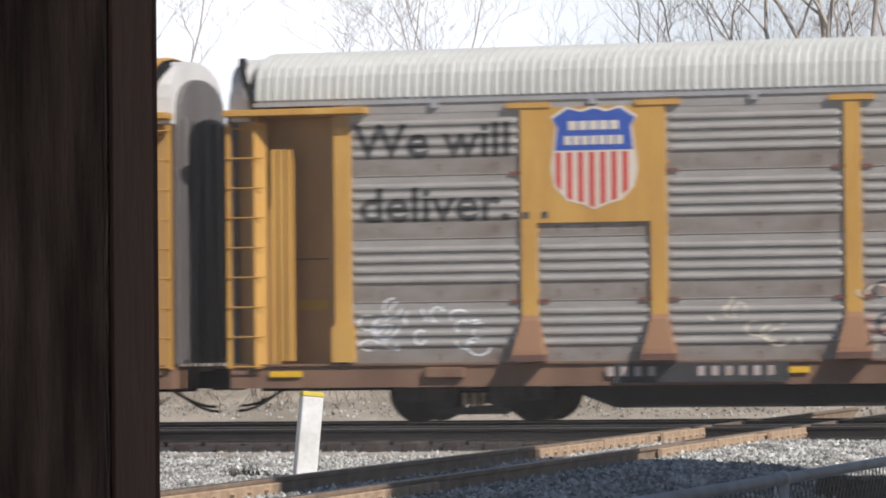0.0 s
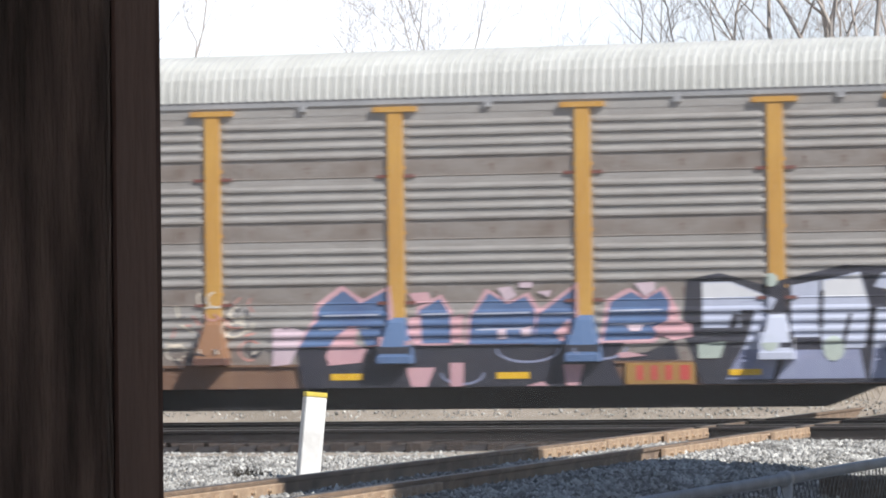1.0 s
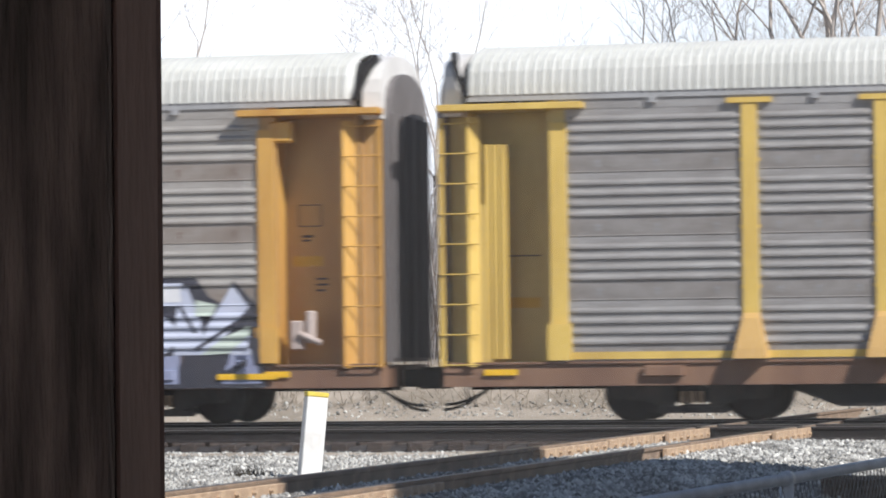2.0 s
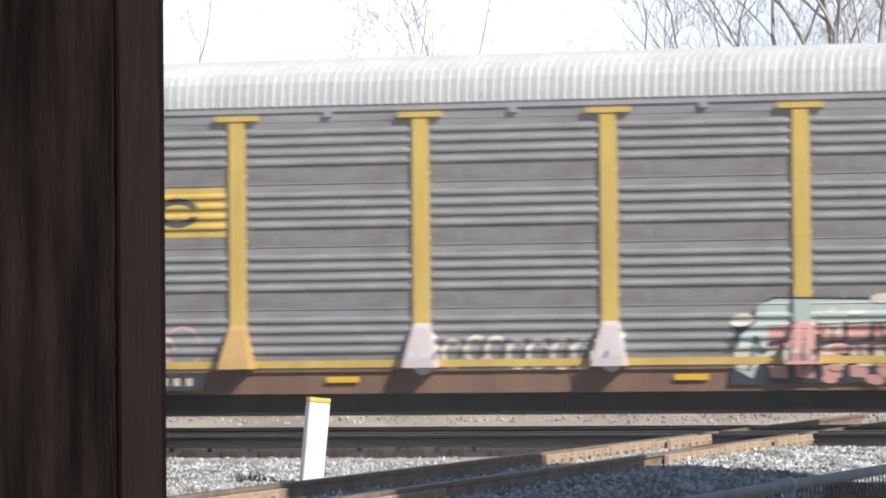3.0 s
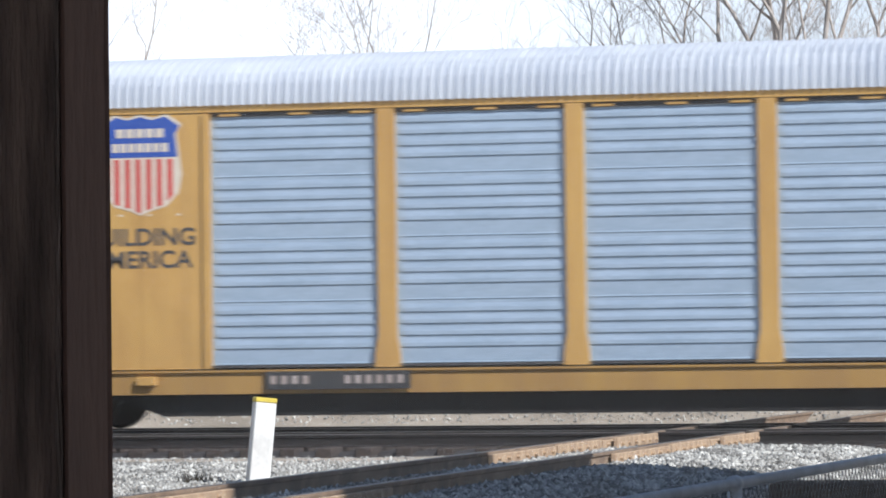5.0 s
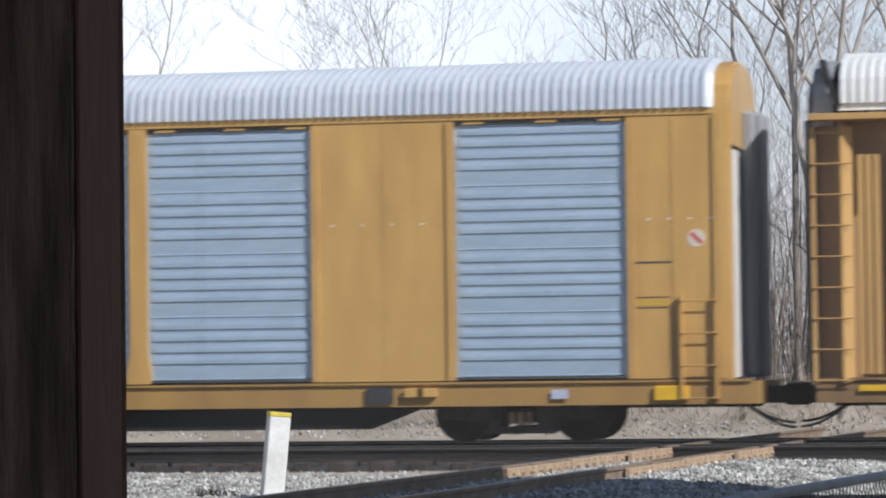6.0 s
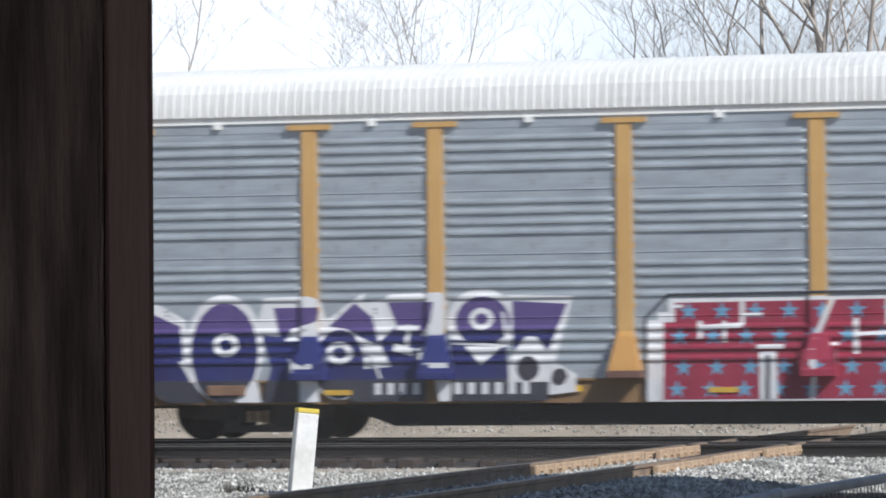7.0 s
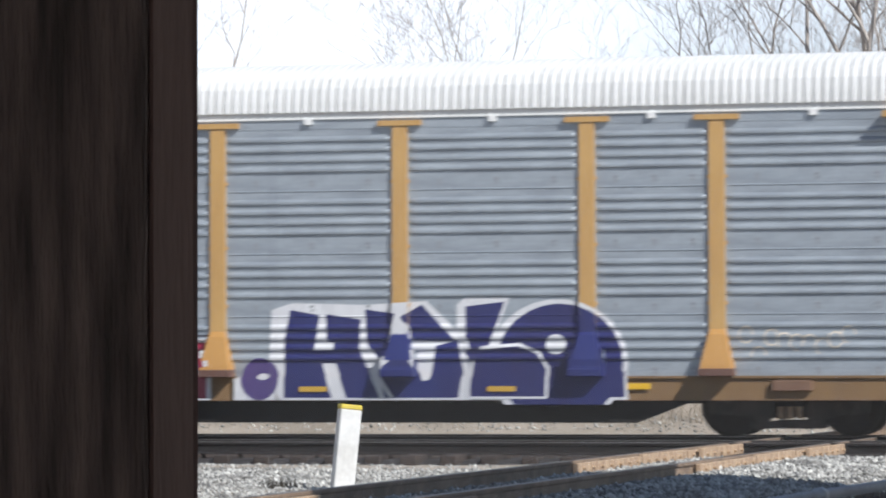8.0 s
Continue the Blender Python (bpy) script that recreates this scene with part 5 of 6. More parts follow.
def build_brush():
    """The leafless scrub along the bank: many thin stems with side twigs."""
    rng = np.random.default_rng(9)
    verts, tris = [], []
    def stick(a, b, r):
        a, b = np.asarray(a), np.asarray(b)
        k = len(verts)
        for p, q in ((a, r), (b, r * 0.45)):
            verts.extend([(p[0] - q, p[1], p[2]), (p[0] + q, p[1] - q, p[2]), (p[0] + q * 0.4, p[1] + q, p[2])])
        for i in range(3):
            j = (i + 1) % 3
            tris.append((k + i, k + j, k + 3 + j))
            tris.append((k + i, k + 3 + j, k + 3 + i))
    for _ in range(4200):
        y = 66 + 22 * rng.random()
        x = -0.40 * y + 0.44 * y * rng.random()
        right = max(0.0, 1 - abs(x + 7 + (y - 66) * 0.1) / 9)
        h = (2.2 + 3.4 * rng.random() ** 1.3) * (0.95 + 0.5 * right) * (1 + (y - 66) * 0.012)
        z = ground_height(x, y)
        p = np.array([x, y, z])
        d = np.array([rng.normal(0, 0.12), rng.normal(0, 0.1), 1.0])
        r = 0.006 + 0.008 * rng.random()
        n = 4
        for i in range(n):
            q = p + d * h / n
            stick(p, q, r * (1 - 0.2 * i))
            for _ in range(3):
                s = p + (q - p) * rng.random()
                w = np.array([rng.normal(0, 0.6), rng.normal(0, 0.4), 0.4 + 0.6 * rng.random()]) * (0.25 + 0.5 * rng.random()) * h / 5
                stick(s, s + w, r * 0.55)
            p = q
            d = d + np.array([rng.normal(0, 0.12), rng.normal(0, 0.1), 0])
    me = raw_mesh("brush", verts, tris, M["twig"])
    tagged(new("brushwood", me), "leafless pale scrub and saplings on the bank", "brushwood", "", "stuff")
    verts, tris = [], []
    for _ in range(2600):                                  # brown undergrowth below the saplings
        y = 65 + 18 * rng.random()
        x = -0.40 * y + 0.44 * y * rng.random()
        p = np.array([x, y, ground_height(x, y)])
        h = 0.8 + 3.0 * rng.random()
        top = p + np.array([rng.normal(0, 0.3), rng.normal(0, 0.3), h])
        stick(p, top, 0.012 + 0.012 * rng.random())
        for _ in range(5):
            a = p + (top - p) * rng.random()
            stick(a, a + np.array([rng.normal(0, 0.5), rng.normal(0, 0.3), 0.2 + 0.6 * rng.random()]), 0.008)
    me = raw_mesh("undergrowth", verts, tris, M["thicket"])
    tagged(new("undergrowth", me), "brown leafless thicket at the wood's foot", "thicket", "", "stuff")
    verts, tris = [], []
    for _ in range(3000):
        y = 62.5 + 4 * rng.random()
        x = -26 + 28 * rng.random()
        z = ground_height(x, y)
        stick((x, y, z), (x + rng.normal(0, 0.15), y + rng.normal(0, 0.1), z + 0.06 + 0.4 * rng.random() ** 3), 0.012)
    me = raw_mesh("weeds", verts, tris, M["dead"])
    tagged(new("dry_weeds", me), "dry straw-coloured weeds at the foot of the bank", "weeds", "", "stuff")


# ---------------------------------------------------------------- build
build_ground()
build_ballast_bed()
build_track("main_track", "main railway track of rusty rails on dark wooden ties", YC, 3)
build_track("near_track", "second railway track beside the main one on dark ties", YC - 4.0, 4)
build_crossing_track()
build_marker()
build_tie_pile()
build_timbers()
build_clump()
build_fence()
build_house()
build_window()
build_fence_shade_block()
build_crossing_shade_block()
build_trees()
build_brush()
build_stones()

START = [-29.54, -0.57, 28.40, 57.27, 86.13]       # centres of the cars at the clip's start
car_0 = autorack("autorack_car", "grey covered car carrier with a white arched end", "a", START[0], "roof_a", "end_white")
car_1 = autorack("autorack_car", "orange-yellow posted car carrier with dull brown-grey sheets and graffiti", "a", START[1], "roof_a", "end_white")
car_2 = autorack("autorack_car", "lemon-yellow posted car carrier with dull grey sheets and faded graffiti", "b", START[2], "roof_a", "end_white")
car_3 = panelled_autorack(START[3])
car_4 = autorack("autorack_car", "tan-posted car carrier with blue-grey sheets and large graffiti", "d", START[4], "roof_d", "end_grey")

# ---------------------------------------------------------------- paint on the cars
def piece(car, name, label, u0, layers, s=0.0087):
    """A painted piece whose outlines are in small units from its lower left corner."""
    decal(car, name, label, [(mat, [[(u0 + x * s, Z_SILL + 0.01 + z * 0.0086) for x, z in shape] for shape in shapes]) for mat, shapes in layers])


def above(shapes, z):
    return [c for c in (clip(s, 1, z, False) for s in shapes) if len(c) > 2]


def below(shapes, z):
    return [c for c in (clip(s, 1, z, True) for s in shapes) if len(c) > 2]


def star(x, z, r):
    p = [(x + r * math.cos(radians(90 + 72 * k)), z + r * math.sin(radians(90 + 72 * k))) for k in range(5)]
    return [[p[0], p[2], (x, z - r * 0.3), p[3]], [p[1], p[4], (x, z - r * 0.25)]]


def slogan_car(car):
    lettering(car, "We will", -10.77, 4.08, 0.72, SIDE - 0.042, M["letter"], 1.08, True)
    lettering(car, "deliver.", -10.75, 3.1, 0.72, SIDE - 0.042, M["letter"], 1.12, True)
    part("name_board", boxes((-9.17, -7.4, SIDE - 0.056, SIDE - 0.04, 3.03, 4.78)), M["paint_a"], car, "plain orange-yellow board")
    shield(car, -8.26, 4.0, 1.5, SIDE - 0.0575)
    part("painted_dot", boxes((-9.37, -9.27, SIDE - PROUD - 0.005, SIDE - PROUD - 0.001, 3.1, 3.2)), M["letter"], car, "dark painted dot")
    part("painted_dot", boxes((-9.08, -8.98, SIDE - 0.061, SIDE - 0.057, 3.1, 3.2)), M["letter"], car, "dark painted dot")
    part("number_panel", boxes((-8.0, -5.35, SIDE - 0.0745, SIDE - 0.0705, 0.6, 0.9)), M["panel_black"], car, "black panel with pale marks")
    number_bars(car, -8.1, 0.68, range(4), 0.21, 0.18, M["spray_dull"], SIDE - 0.0755)
    number_bars(car, -6.72, 0.68, range(6), 0.21, 0.18, M["spray_dull"], SIDE - 0.0755)
    rnd = random.Random(4)
    # scrawls in white
    for u0, wide, z0, tall, n, mats in ((-11.9, 1.9, 70, 70, 26, ("spray_white",)), (-4.15, 3.4, 50, 115, 30, ("cream", "spray_salmon", "spray_black")), (-6.6, 1.6, 80, 50, 10, ("cream",))):
        layers = []
        for mat in mats:
            shapes = []
            for k in range(n):
                x, z = rnd.uniform(0, wide / 0.0087), z0 + rnd.uniform(0, tall)
                if rnd.random() < 0.5:
                    shapes += ring(x, z, rnd.uniform(12, 24), rnd.uniform(10, 22), 4, rnd.uniform(0, 180), rnd.uniform(200, 360), 8)
                else:
                    shapes.append(bar(x, z, x + rnd.uniform(-20, 25), z + rnd.uniform(-25, 25) + 1, 4))
            layers.append((mat, shapes))
        piece(car, "scrawl", "thin pale sprayed scrawl", u0, layers)
    # blue letters edged in pink over a dark base
    letters = [[(39, 142), (84, 173), (115, 149), (162, 172), (168, 124), (154, 75), (125, 74), (110, 109), (94, 109), (65, 74), (3, 72), (21, 104), (37, 119)], [(221, 135), (258, 156), (277, 127), (277, 77), (226, 77)], [(315, 124), (346, 165), (380, 144), (411, 158), (428, 135), (428, 74), (310, 74)], [(433, 124), (500, 172), (502, 72), (427, 72)], [(562, 145), (598, 163), (622, 149), (650, 165), (667, 140), (662, 114), (635, 80), (549, 78)]]
    base = [[(-5, 72), (585, 74), (567, 42), (585, -1), (11, -1)], [(567, 52), (624, 57), (671, 78), (682, 44), (572, 42)]]
    pink = [[(50, 57), (68, 88), (96, 110), (110, 103), (104, 78), (125, 68), (115, 44), (58, 39)], [(203, 166), (237, 168), (245, 153), (214, 145)], [(203, 122), (224, 127), (226, 74), (198, 74)], [(280, 122), (301, 129), (299, 77), (278, 77)], [(463, 93), (489, 117), (495, 88), (474, 77)], [(635, 101), (676, 117), (702, 104), (705, 83), (671, 77), (645, 88)], [(667, 155), (682, 129), (682, 114), (662, 114)]]
    low_pink = [[(198, 34), (251, 34), (237, 0), (208, 0)], [(277, 42), (303, 42), (301, 0), (278, 0)], [(479, 37), (516, 37), (505, 0), (484, 0)], [(414, 0), (442, 8), (453, 0)], [(572, 56), (593, 58), (624, 51), (578, 47)]]
    puffs = [[(-46, 106), (-15, 109), (11, 101), (0, 70), (-15, 42), (-46, 39)], [(362, 173), (385, 176), (396, 160), (377, 148)], [(401, 184), (424, 184), (424, 173), (401, 173)], [(362, 101), (377, 101), (377, 83), (362, 83)], [(403, 101), (422, 106), (422, 88), (406, 86)], [(604, 178), (640, 180), (640, 166), (622, 154)], [(590, 105), (619, 105), (614, 94), (596, 94)], [(432, 166), (458, 168), (453, 155)]]
    edge = []
    for shape in letters:
        mx, mz = sum(x for x, z in shape) / len(shape), sum(z for x, z in shape) / len(shape)
        edge.append([(mx + (x - mx) * 1.07 + (3 if x > mx else -3), mz + (z - mz) * 1.1 + (4 if z > mz else -2)) for x, z in shape])
    shine = [bar(x, z, x + w, z + 1, 3) for x, z, w in ((48, 128, 100), (40, 104, 90), (225, 128, 50), (320, 128, 100), (325, 100, 95), (440, 126, 60), (562, 130, 90), (560, 106, 80))]
    loops = ring(415, 66, 58, 26, 4, 180, 360, 12) + ring(545, 66, 46, 22, 4, 180, 360, 10) + ring(300, 24, 40, 22, 4, 180, 360, 10)
    piece(car, "graffiti_blue", "sprayed blue letters with pink edges over dark", -0.12,
          [("spray_lilac", puffs[:1]), ("spray_pink", edge), ("spray_black", base), ("spray_blue", letters), ("spray_pale", shine), ("spray_lilac", loops), ("spray_pink", pink + low_pink), ("spray_rose", puffs)])
    for u in (0.42, 3.02):
        part("sill_reflector", boxes((u, u + 0.5, SIDE - 0.094, SIDE - 0.09, 0.68, 0.78)), M["tape"], car, "yellow reflector strip on the sill")
    for u0, u1 in ((6.57, 7.05), (8.95, 9.42), (11.4, 12.36)):
        part("sill_reflector", boxes((u0, u1, SIDE - 0.106, SIDE - 0.1, 0.7, 0.79)), M["tape"], car, "yellow reflector strip on the sill")
    bm = boxes(*[(5.16 + 0.22 * k, 5.16 + 0.22 * k + w, SIDE - 0.081, SIDE - 0.077, 0.64, 0.86) for k, w in ((0, 0.1), (1, 0.1), (2, 0.1), (3, 0.15))])
    part("sill_mark", bm, M["red"], car, "faded red painted marks")
    part("sill_patch", boxes((5.0, 6.05, SIDE - 0.076, SIDE - 0.0705, 0.58, 0.9)), M["sill_c"], car)
    # pale angular letters edged in black
    black = [[(-6, 95), (2, 182), (60, 194), (150, 168), (150, 0), (30, 0)], [(135, 0), (135, 172), (275, 204), (350, 200), (590, 200), (612, 170), (640, 0)], [(560, 0), (590, 180), (640, 150), (660, 194), (706, 146), (722, 0)]]
    pale = [[(30, 98), (30, 178), (80, 178), (160, 146), (150, 128), (96, 128), (96, 98)], [(70, 8), (108, 80), (122, 130), (180, 108), (168, 70), (150, 8)], [(184, 80), (184, 170), (232, 178), (232, 80)], [(236, 60), (236, 178), (302, 192), (318, 130), (308, 60)], [(160, 8), (178, 58), (300, 58), (310, 8)], [(326, 166), (340, 190), (566, 190), (570, 150), (400, 148)]]
    pale += [[(360, 60), (356, 152), (400, 152), (396, 60)], blob(480, 96, 76, 46), [(420, 8), (430, 50), (560, 60), (560, 8)], [(548, 60), (556, 150), (574, 186), (600, 120), (610, 60)], [(590, 60), (612, 112), (658, 186), (688, 146), (650, 100), (620, 60)], [(640, 8), (660, 90), (694, 94), (712, 8)], [(318, 8), (330, 130), (352, 130), (352, 8)]]
    inner = [blob(426, 70, 24, 28), bar(236, 160, 234, 96, 8), bar(285, 120, 270, 60, 7), [(400, 124), (400, 146), (460, 146), (440, 128)], bar(460, 110, 520, 86, 6), bar(590, 70, 700, 140, 7), bar(560, 150, 590, 100, 6), bar(90, 122, 70, 60, 14), bar(345, 60, 420, 30, 12), bar(640, 20, 690, 50, 12)]
    green = [blob(150, 72, 14, 16), blob(256, 60, 18, 22), [(22, 45), (22, 70), (70, 74), (60, 45)], [(590, 130), (590, 160), (630, 150), (620, 130)], [(600, 60), (640, 90), (690, 112), (690, 96), (650, 62)], blob(150, 180, 12, 12), blob(426, 64, 10, 8)]
    piece(car, "graffiti_pale", "sprayed pale lilac angular letters edged in black", 5.9,
          [("spray_black", black), ("spray_lilac", below(pale, 62)), ("spray_pale", above(pale, 60)), ("spray_white", [[(30, 150), (30, 176), (80, 176), (140, 152)], [(240, 150), (240, 176), (300, 188), (312, 150)], [(362, 62), (358, 186), (398, 188), (396, 62)], [(410, 156), (410, 184), (560, 184), (564, 156)]]),
           ("spray_black", inner), ("spray_green", green)])


def faded_car(car):
    rect = [(-7.1, 3.0), (-4.56, 3.0), (-4.56, 3.76), (-7.1, 3.76)]
    marks = [q for x in (-6.12, -5.34) for q in ring(x, 3.38, 0.36, 0.23, 0.1, 20, 340, 18)] + [bar(-5.76, 3.2, -5.7, 3.55, 0.1)]
    decal(car, "name_board", "yellow painted field with dark rounded marks", [("paint_b", [rect]), ("letter", marks)])
    part("number_panel", boxes((-7.0, -4.9, SIDE - 0.0745, SIDE - 0.0705, 0.62, 0.88)), M["panel_black"], car)
    number_bars(car, -6.6, 0.68, range(8), 0.2, 0.15, M["cream"], SIDE - 0.0755)
    part("sill_ledge", boxes((-12.0, 12.0, SIDE - 0.028, SIDE - 0.001, 0.96, 1.07)), M["paint_b"], car, "yellow ledge at the foot of the sheets")
    rnd = random.Random(12)
    layers = [("spray_pink", [s for x in (20, 75, 130) for s in ring(x, rnd.uniform(70, 90), 36, 40, 5, 20, 330, 12)]), ("cream", [s for x in (30, 90) for s in ring(x, 80, 26, 26, 4, 0, 300, 10)])]
    piece(car, "scrawl", "thin pink and white sprayed scrawl", -6.4, layers)
    white = [s for x in range(0, 330, 38) for s in ring(x + rnd.uniform(0, 10), 70 + rnd.uniform(-6, 10), 22, 28, 8, 20, 320, 8)]
    piece(car, "scrawl", "white looping sprayed letters", -1.34, [("spray_white", [blob(-10, 75, 26, 45, 12), blob(325, 78, 26, 45, 12)]), ("cream", white), ("spray_black", [bar(x, 50, x + 14, 95, 4) for x in range(10, 330, 38)])])
    # pale green and salmon block letters
    salmon, green, dark = [], [[(34, 112), (40, 148), (70, 158), (410, 150), (416, 124), (300, 118)], [(-5, 40), (10, 95), (50, 130), (60, 90), (30, 20)]], []
    for k in range(8):
        x = 55 + 46 * k
        salmon += [[(x, 84), (x, 112), (x + 40, 114), (x + 40, 86)], [(x - 4, 46), (x - 2, 76), (x + 36, 78), (x + 38, 48)], [(x + 6, 22), (x + 4, 42), (x + 34, 42), (x + 36, 20)]]
        dark += [bar(x + 43, 20, x + 43, 118, 5), bar(x, 80, x + 42, 81, 4)]
    piece(car, "graffiti_salmon", "faded salmon block letters under a pale green band", 3.35,
          [("spray_black", [[(-10, 10), (0, 110), (60, 162), (415, 156), (425, 15)]]), ("spray_salmon", salmon), ("spray_green", green), ("cream", [[(55 + 46 * k, 60), (56 + 46 * k, 72), (84 + 46 * k, 72), (84 + 46 * k, 60)] for k in range(8)]), ("spray_black", dark),
           ("cream", [blob(rnd.uniform(0, 410), rnd.uniform(20, 160), rnd.uniform(8, 22), rnd.uniform(5, 12), 9, 0.4) for k in range(26)]), ("spray_salmon", [blob(rnd.uniform(20, 410), rnd.uniform(15, 110), rnd.uniform(8, 20), rnd.uniform(5, 10), 9, -0.4) for k in range(16)]), ("spray_black", [bar(x, 20 + rnd.uniform(0, 60), x + rnd.uniform(-15, 15), 60 + rnd.uniform(0, 70), 4) for x in range(0, 420, 24)])])
    dark, pale, green, pink = [], [], [], []
    for k, (x, h) in enumerate(((30, 90), (75, 110), (125, 140), (180, 120), (235, 150), (290, 130), (345, 140), (395, 165), (440, 130))):
        dark.append([(x - 28, 40), (x - 30, h * 0.8), (x - 8, h + 4), (x + 16, h + 2), (x + 30, h * 0.8), (x + 26, 40)])
        (pale, green, pink)[(k + 1) % 3].append([(x - 20, 48), (x - 20, h * 0.78), (x - 6, h - 6), (x + 12, h - 6), (x + 18, h * 0.76), (x + 14, 48)])
        pale.append(blob(x, h * 0.55, 12, 14, 10))
    green.append(blob(160, 45, 38, 32, 14)), pale.append(blob(386, 158, 20, 20, 14))
    piece(car, "graffiti_faded", "faded green, pink and white rounded letters", 7.9,
          [("spray_black", dark), ("cream", pale), ("spray_green", green), ("spray_rose", pink), ("spray_black", [s for x in (125, 235, 345) for s in ring(x, 75, 20, 24, 5, 0, 360, 10)]),
           ("cream", [bar(x, 45 + rnd.uniform(0, 70), x + rnd.uniform(10, 40), 60 + rnd.uniform(0, 70), rnd.uniform(5, 12)) for x in range(0, 440, 16)]),
           ("spray_black", [bar(x, 45 + rnd.uniform(0, 70), x + rnd.uniform(-12, 25), 60 + rnd.uniform(0, 70), 4) for x in range(10, 440, 20)])])


def graffiti_car(car):
    number_bars(car, -8.25, 0.68, range(4), 0.2, 0.22, M["spray_white"], SIDE - 0.0905)
    number_bars(car, -7.0, 0.68, range(6), 0.21, 0.22, M["spray_white"], SIDE - 0.0905)
    # violet bubble letters edged in white
    white = [[(-8, 30), (8, 160), (22, 190), (92, 152), (92, 30)], blob(163, 100, 72, 98, 22), [(222, 133), (236, 190), (318, 192), (339, 185), (350, 150), (420, 198), (417, 180), (457, 185), (465, 194), (560, 196), (569, 180), (560, 100), (580, 60), (574, 3), (555, 3), (540, 70),
              (440, 40), (425, 96), (330, 120), (330, 60), (339, 3), (275, 3), (300, 30), (262, 80), (259, 117)]]
    white += [blob(374, 74, 54, 68, 18), blob(630, 142, 62, 60, 20), [(673, 190), (793, 187), (760, 70), (798, 49), (798, 18), (750, 13), (745, 36), (667, 36), (686, 91)], [(185, 3), (205, 40), (225, 40), (232, 3)]]
    fill = [[(12, 30), (28, 164), (82, 140), (88, 60), (112, 30), (130, 3), (60, 3)], blob(163, 92, 62, 90, 22), [(254, 172), (339, 172), (334, 148), (286, 130), (275, 112), (318, 112), (318, 65), (278, 82), (302, 36), (302, 3), (233, 3), (249, 65), (233, 122), (265, 120)],
            [(355, 138), (401, 179), (433, 154), (446, 104), (414, 117), (387, 133)], [(462, 179), (545, 179), (539, 143), (521, 120), (556, 109), (510, 96), (531, 80), (531, 3), (393, 3), (403, 60), (467, 65), (446, 109), (478, 138)]]
    fill += [blob(374, 70, 45, 62, 18), blob(632, 144, 49, 44, 18), [(574, 112), (673, 104), (678, 36), (667, 3), (577, 3)], [(685, 179), (782, 173), (747, 89), (729, 115), (710, 117), (686, 89)],
            [(667, 34), (750, 36), (750, 3), (667, 3)], blob(712, 60, 20, 22, 12), blob(768, 45, 14, 15, 10)]
    eyes = ring(166, 106, 24, 22, 12) + ring(374, 90, 24, 21, 11) + ring(630, 148, 22, 20, 10)
    lines = [bar(82, 78, 104, 40, 6), bar(574, 106, 676, 100, 5), [(600, 100), (666, 98), (628, 66)], bar(478, 134, 518, 133, 9), bar(472, 100, 506, 90, 14), bar(500, 140, 494, 90, 8), bar(286, 130, 318, 138, 8), bar(420, 112, 448, 44, 5), bar(676, 104, 668, 160, 6)]
    piece(car, "graffiti_violet", "sprayed violet and navy bubble letters edged in white", -12.07,
          [("spray_white", white), ("navy", fill), ("spray_purple", above(fill, 128)), ("spray_black", below(fill, 42) + below(fill[10:], 90)), ("spray_white", eyes + lines)])
    # crimson block letters with teal stars
    red = [[(25, 3), (25, 138), (50, 138), (50, 3)], [(48, 3), (48, 172), (565, 176), (565, 3)], [(560, 3), (560, 104), (612, 106), (612, 3)]]
    lines = [bar(37, 166, 62, 166, 6), bar(40, 172, 40, 140, 6), bar(92, 108, 92, 140, 8), bar(92, 128, 165, 132, 9), bar(134, 102, 134, 140, 7), bar(165, 132, 165, 176, 8), bar(165, 150, 200, 150, 6), bar(210, 3, 208, 86, 30), bar(190, 94, 236, 94, 8), bar(285, 3, 290, 70, 8), bar(288, 100, 320, 176, 9)]
    lines += [bar(285, 60, 288, 104, 7), bar(288, 98, 330, 98, 6), bar(360, 80, 360, 142, 9), bar(360, 114, 440, 118, 7), bar(415, 130, 415, 176, 8), bar(415, 136, 462, 136, 7), bar(458, 3, 458, 136, 8), bar(510, 3, 512, 96, 8), bar(505, 134, 505, 176, 8), bar(565, 106, 565, 178, 7), bar(560, 106, 614, 108, 6), bar(25, 3, 25, 138, 6)]
    stars = [s for z, off in ((20, 0), (58, 10), (112, 4), (156, 20)) for x in range(52, 612, 58) if x + off < (600 if z < 100 else 555) for s in star(x + off, z, 18)]
    piece(car, "graffiti_crimson", "sprayed crimson block letters with teal stars", -4.04,
          [("spray_black", [bar(36, 186, 580, 189, 5), bar(-2, 148, 36, 186, 5), bar(578, 186, 578, 116, 5), bar(578, 116, 626, 116, 4), bar(-4, 6, -4, 148, 5)]),
           ("spray_white", [[(0, 0), (0, 142), (18, 142), (18, 156), (38, 156), (38, 180), (572, 182), (572, 0)], [(565, 0), (565, 110), (620, 112), (620, 0)]]), ("spray_red", red), ("spray_teal", stars), ("spray_white", lines), ("spray_black", [bar(208, 3, 208, 80, 8)])])
    # navy letters edged in white
    white = [[(2, 0), (2, 38), (60, 62), (80, 0)], [(62, 40), (68, 162), (105, 174), (235, 170), (345, 176), (412, 110), (412, 0), (84, 0)], [(398, 0), (398, 168), (412, 182), (492, 182), (455, 90), (455, 0)],
             [(440, 0), (440, 112), (692, 84), (698, 0)], blob(575, 66, 122, 112, 26)]
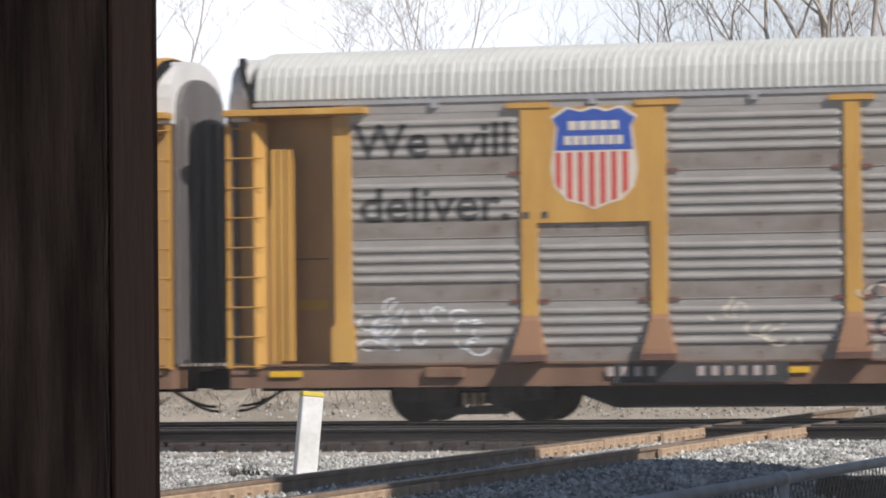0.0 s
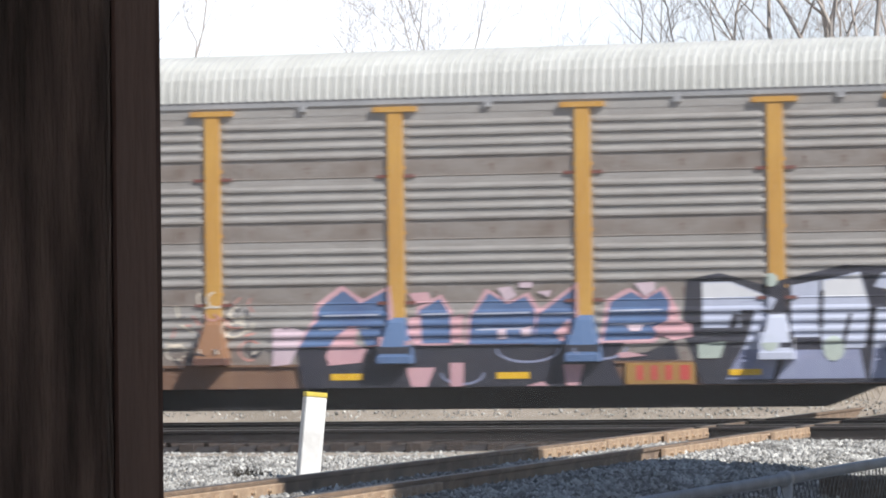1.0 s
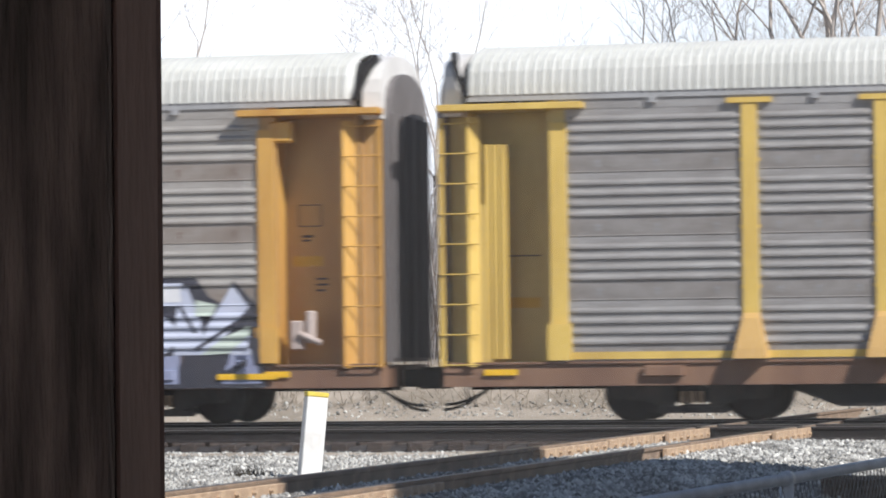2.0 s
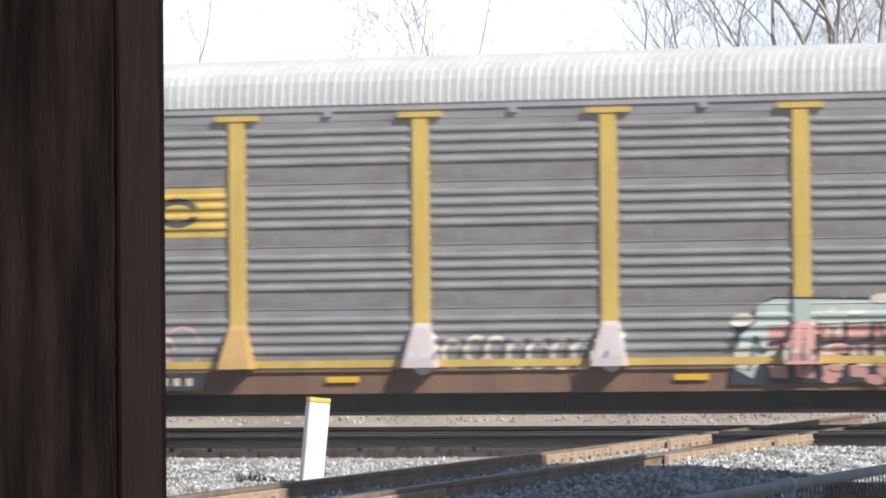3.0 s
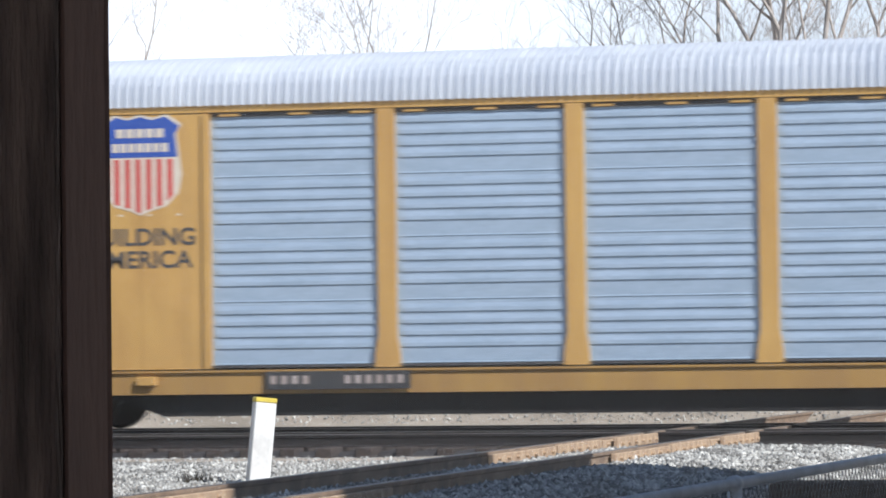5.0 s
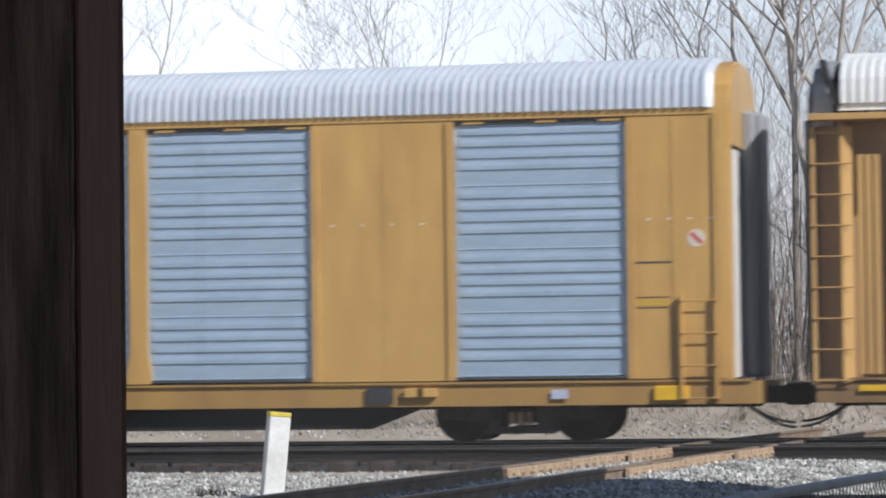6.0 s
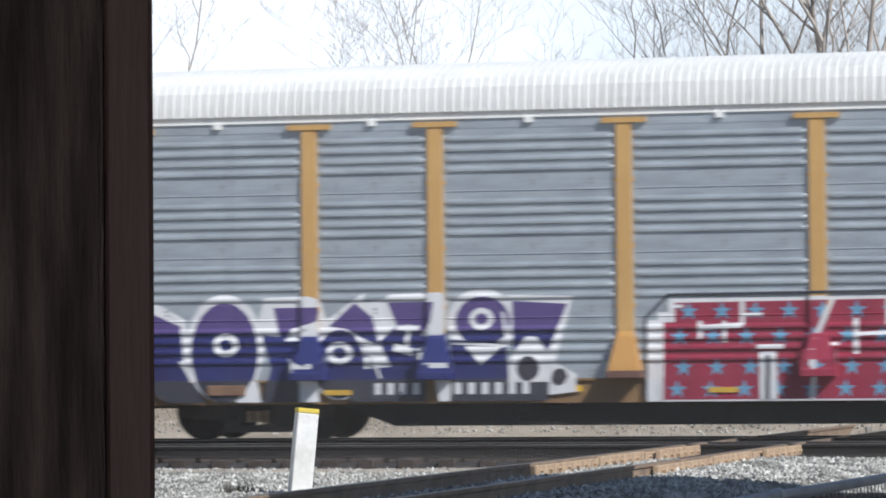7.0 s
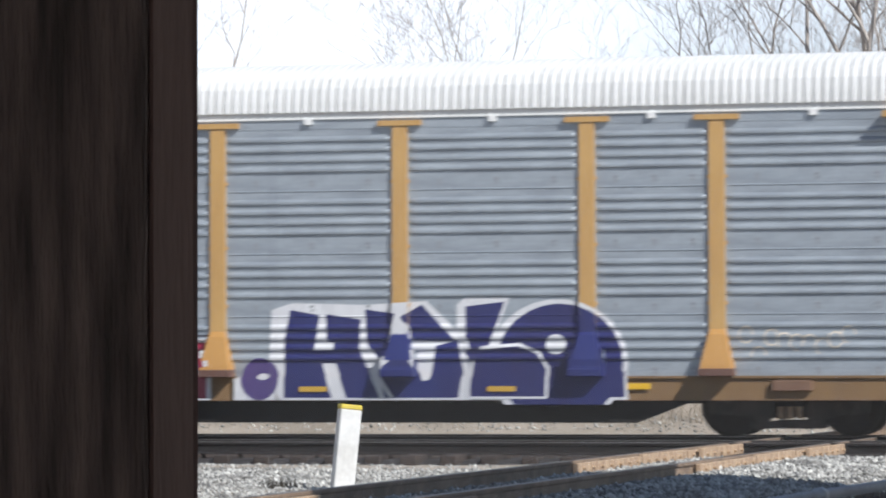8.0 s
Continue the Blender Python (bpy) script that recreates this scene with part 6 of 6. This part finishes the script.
    fill = [blob(48, 38, 34, 38, 18), [(92, 4), (92, 108), (102, 162), (154, 152), (148, 106), (160, 60), (178, 4)], [(186, 60), (168, 108), (166, 154), (228, 144), (226, 90), (240, 56), (264, 4), (204, 4)], [(146, 66), (140, 104), (190, 104), (200, 66)], [(236, 162), (290, 154), (276, 104), (288, 86), (264, 70), (240, 100)]]
    fill += [[(336, 170), (300, 148), (322, 106), (398, 104), (384, 118)], [(272, 4), (262, 46), (302, 88), (346, 40), (346, 4)], [(344, 4), (344, 72), (362, 96), (400, 106), (410, 50), (402, 4)], [(414, 78), (414, 166), (482, 174), (452, 90)], blob(578, 66, 110, 104, 24), [(470, 5), (470, 40), (690, 50), (692, 5)]]
    foot = [[(424, 6), (418, 84), (470, 98), (520, 95), (550, 70), (556, 6)]]
    lines = [bar(556, 4, 558, 60, 6), bar(557, 56, 540, 86, 6), bar(540, 84, 505, 99, 6), bar(508, 98, 440, 92, 6), bar(424, 4, 556, 4, 4), bar(420, 90, 408, 120, 6), bar(418, 6, 426, 70, 6), blob(54, 42, 11, 6, 12), blob(572, 98, 18, 18, 14), blob(300, 122, 18, 18, 12), [(320, 70), (362, 96), (352, 36), (340, 34)], bar(262, 40, 285, 4, 6), bar(146, 96, 180, 96, 14)]
    piece(car, "graffiti_navy", "sprayed navy letters edged in white", 1.71,
          [("spray_white", white), ("navy", fill + foot), ("spray_purple", below(fill[:1], 80)), ("spray_white", lines)], 0.0089)
    for u in (-8.83, -2.89, 0.12, 3.0, 5.97):
        part("sill_reflector", boxes((u - 0.22, u + 0.22, SIDE - 0.106, SIDE - 0.1, 0.7, 0.78)), M["notice"], car, "faded yellow reflector strip on the sill")
    rnd = random.Random(2)
    piece(car, "scrawl", "thin pale sprayed scrawl", 9.7, [("cream", [s for k in range(9) for s in ring(22 * k, 95 + rnd.uniform(-20, 20), 14, 16, 3, 0, rnd.uniform(180, 340), 7)])])


part("roof_edge", roof_mesh(0.25, M["paint_a"]), None, car_0, "orange end of the roof", at=pose(13.45, 0, 0.014))
def paint_feet(car, colours):
    """The post feet that the sprayed pieces run across."""
    for post in [o for o in car.children if o.name.startswith("side_post")]:
        for x, key in colours.items():
            if abs(post.matrix_basis.translation.x - x) < 0.1:
                foot = [o for o in post.children if o.name.startswith("foot")][0]
                foot.data = foot.data.copy()
                foot.data.materials[0] = M[key]
                for plate_ob in [o for o in post.children if o.name.startswith("foot_plate")]:
                    plate_ob.data = plate_ob.data.copy()
                    plate_ob.data.materials[0] = M[key]
                foot["label"] = "flared post foot covered in spray paint"


paint_feet(car_1, {1.457: "spray_blue", 4.37: "spray_blue", 7.29: "spray_pale", 9.275: "spray_pale"})
paint_feet(car_2, {-1.457: "spray_dull", 1.457: "spray_dull", 4.37: "spray_salmon", 9.275: "spray_green"})
paint_feet(car_4, {-9.275: "navy", -7.29: "navy", -1.457: "spray_red", 4.37: "navy", 7.29: "navy"})
slogan_car(car_1)
faded_car(car_2)
graffiti_car(car_4)


# ---------------------------------------------------------------- motion
SPEED = 12.86
NUDGE = {0.0: 0.0, 0.5: 0.25, 1.0: 0.0, 1.5: 0.28, 2.0: 0.05, 2.8: 0.0, 3.0: 0.0, 3.5: 0.26, 4.0: 0.0, 4.5: 0.25, 5.0: 0.08, 5.8: 0.0, 6.0: 0.0,
         6.5: 0.26, 7.0: -0.05, 7.5: 0.15, 8.0: -0.1}


def motions():
    for car, x in zip((car_0, car_1, car_2, car_3, car_4), START):
        walk(car, [(t, pose(x - SPEED * t + d, YC, RAIL)) for t, d in NUDGE.items()])
    steps = [k / 30 for k in range(241)]
    for axle, x in AXLES:
        walk(axle, [(t, pose(x, 0, 0.46, 0, -math.degrees(SPEED * t / 0.46), 0)) for t in steps])


motions()
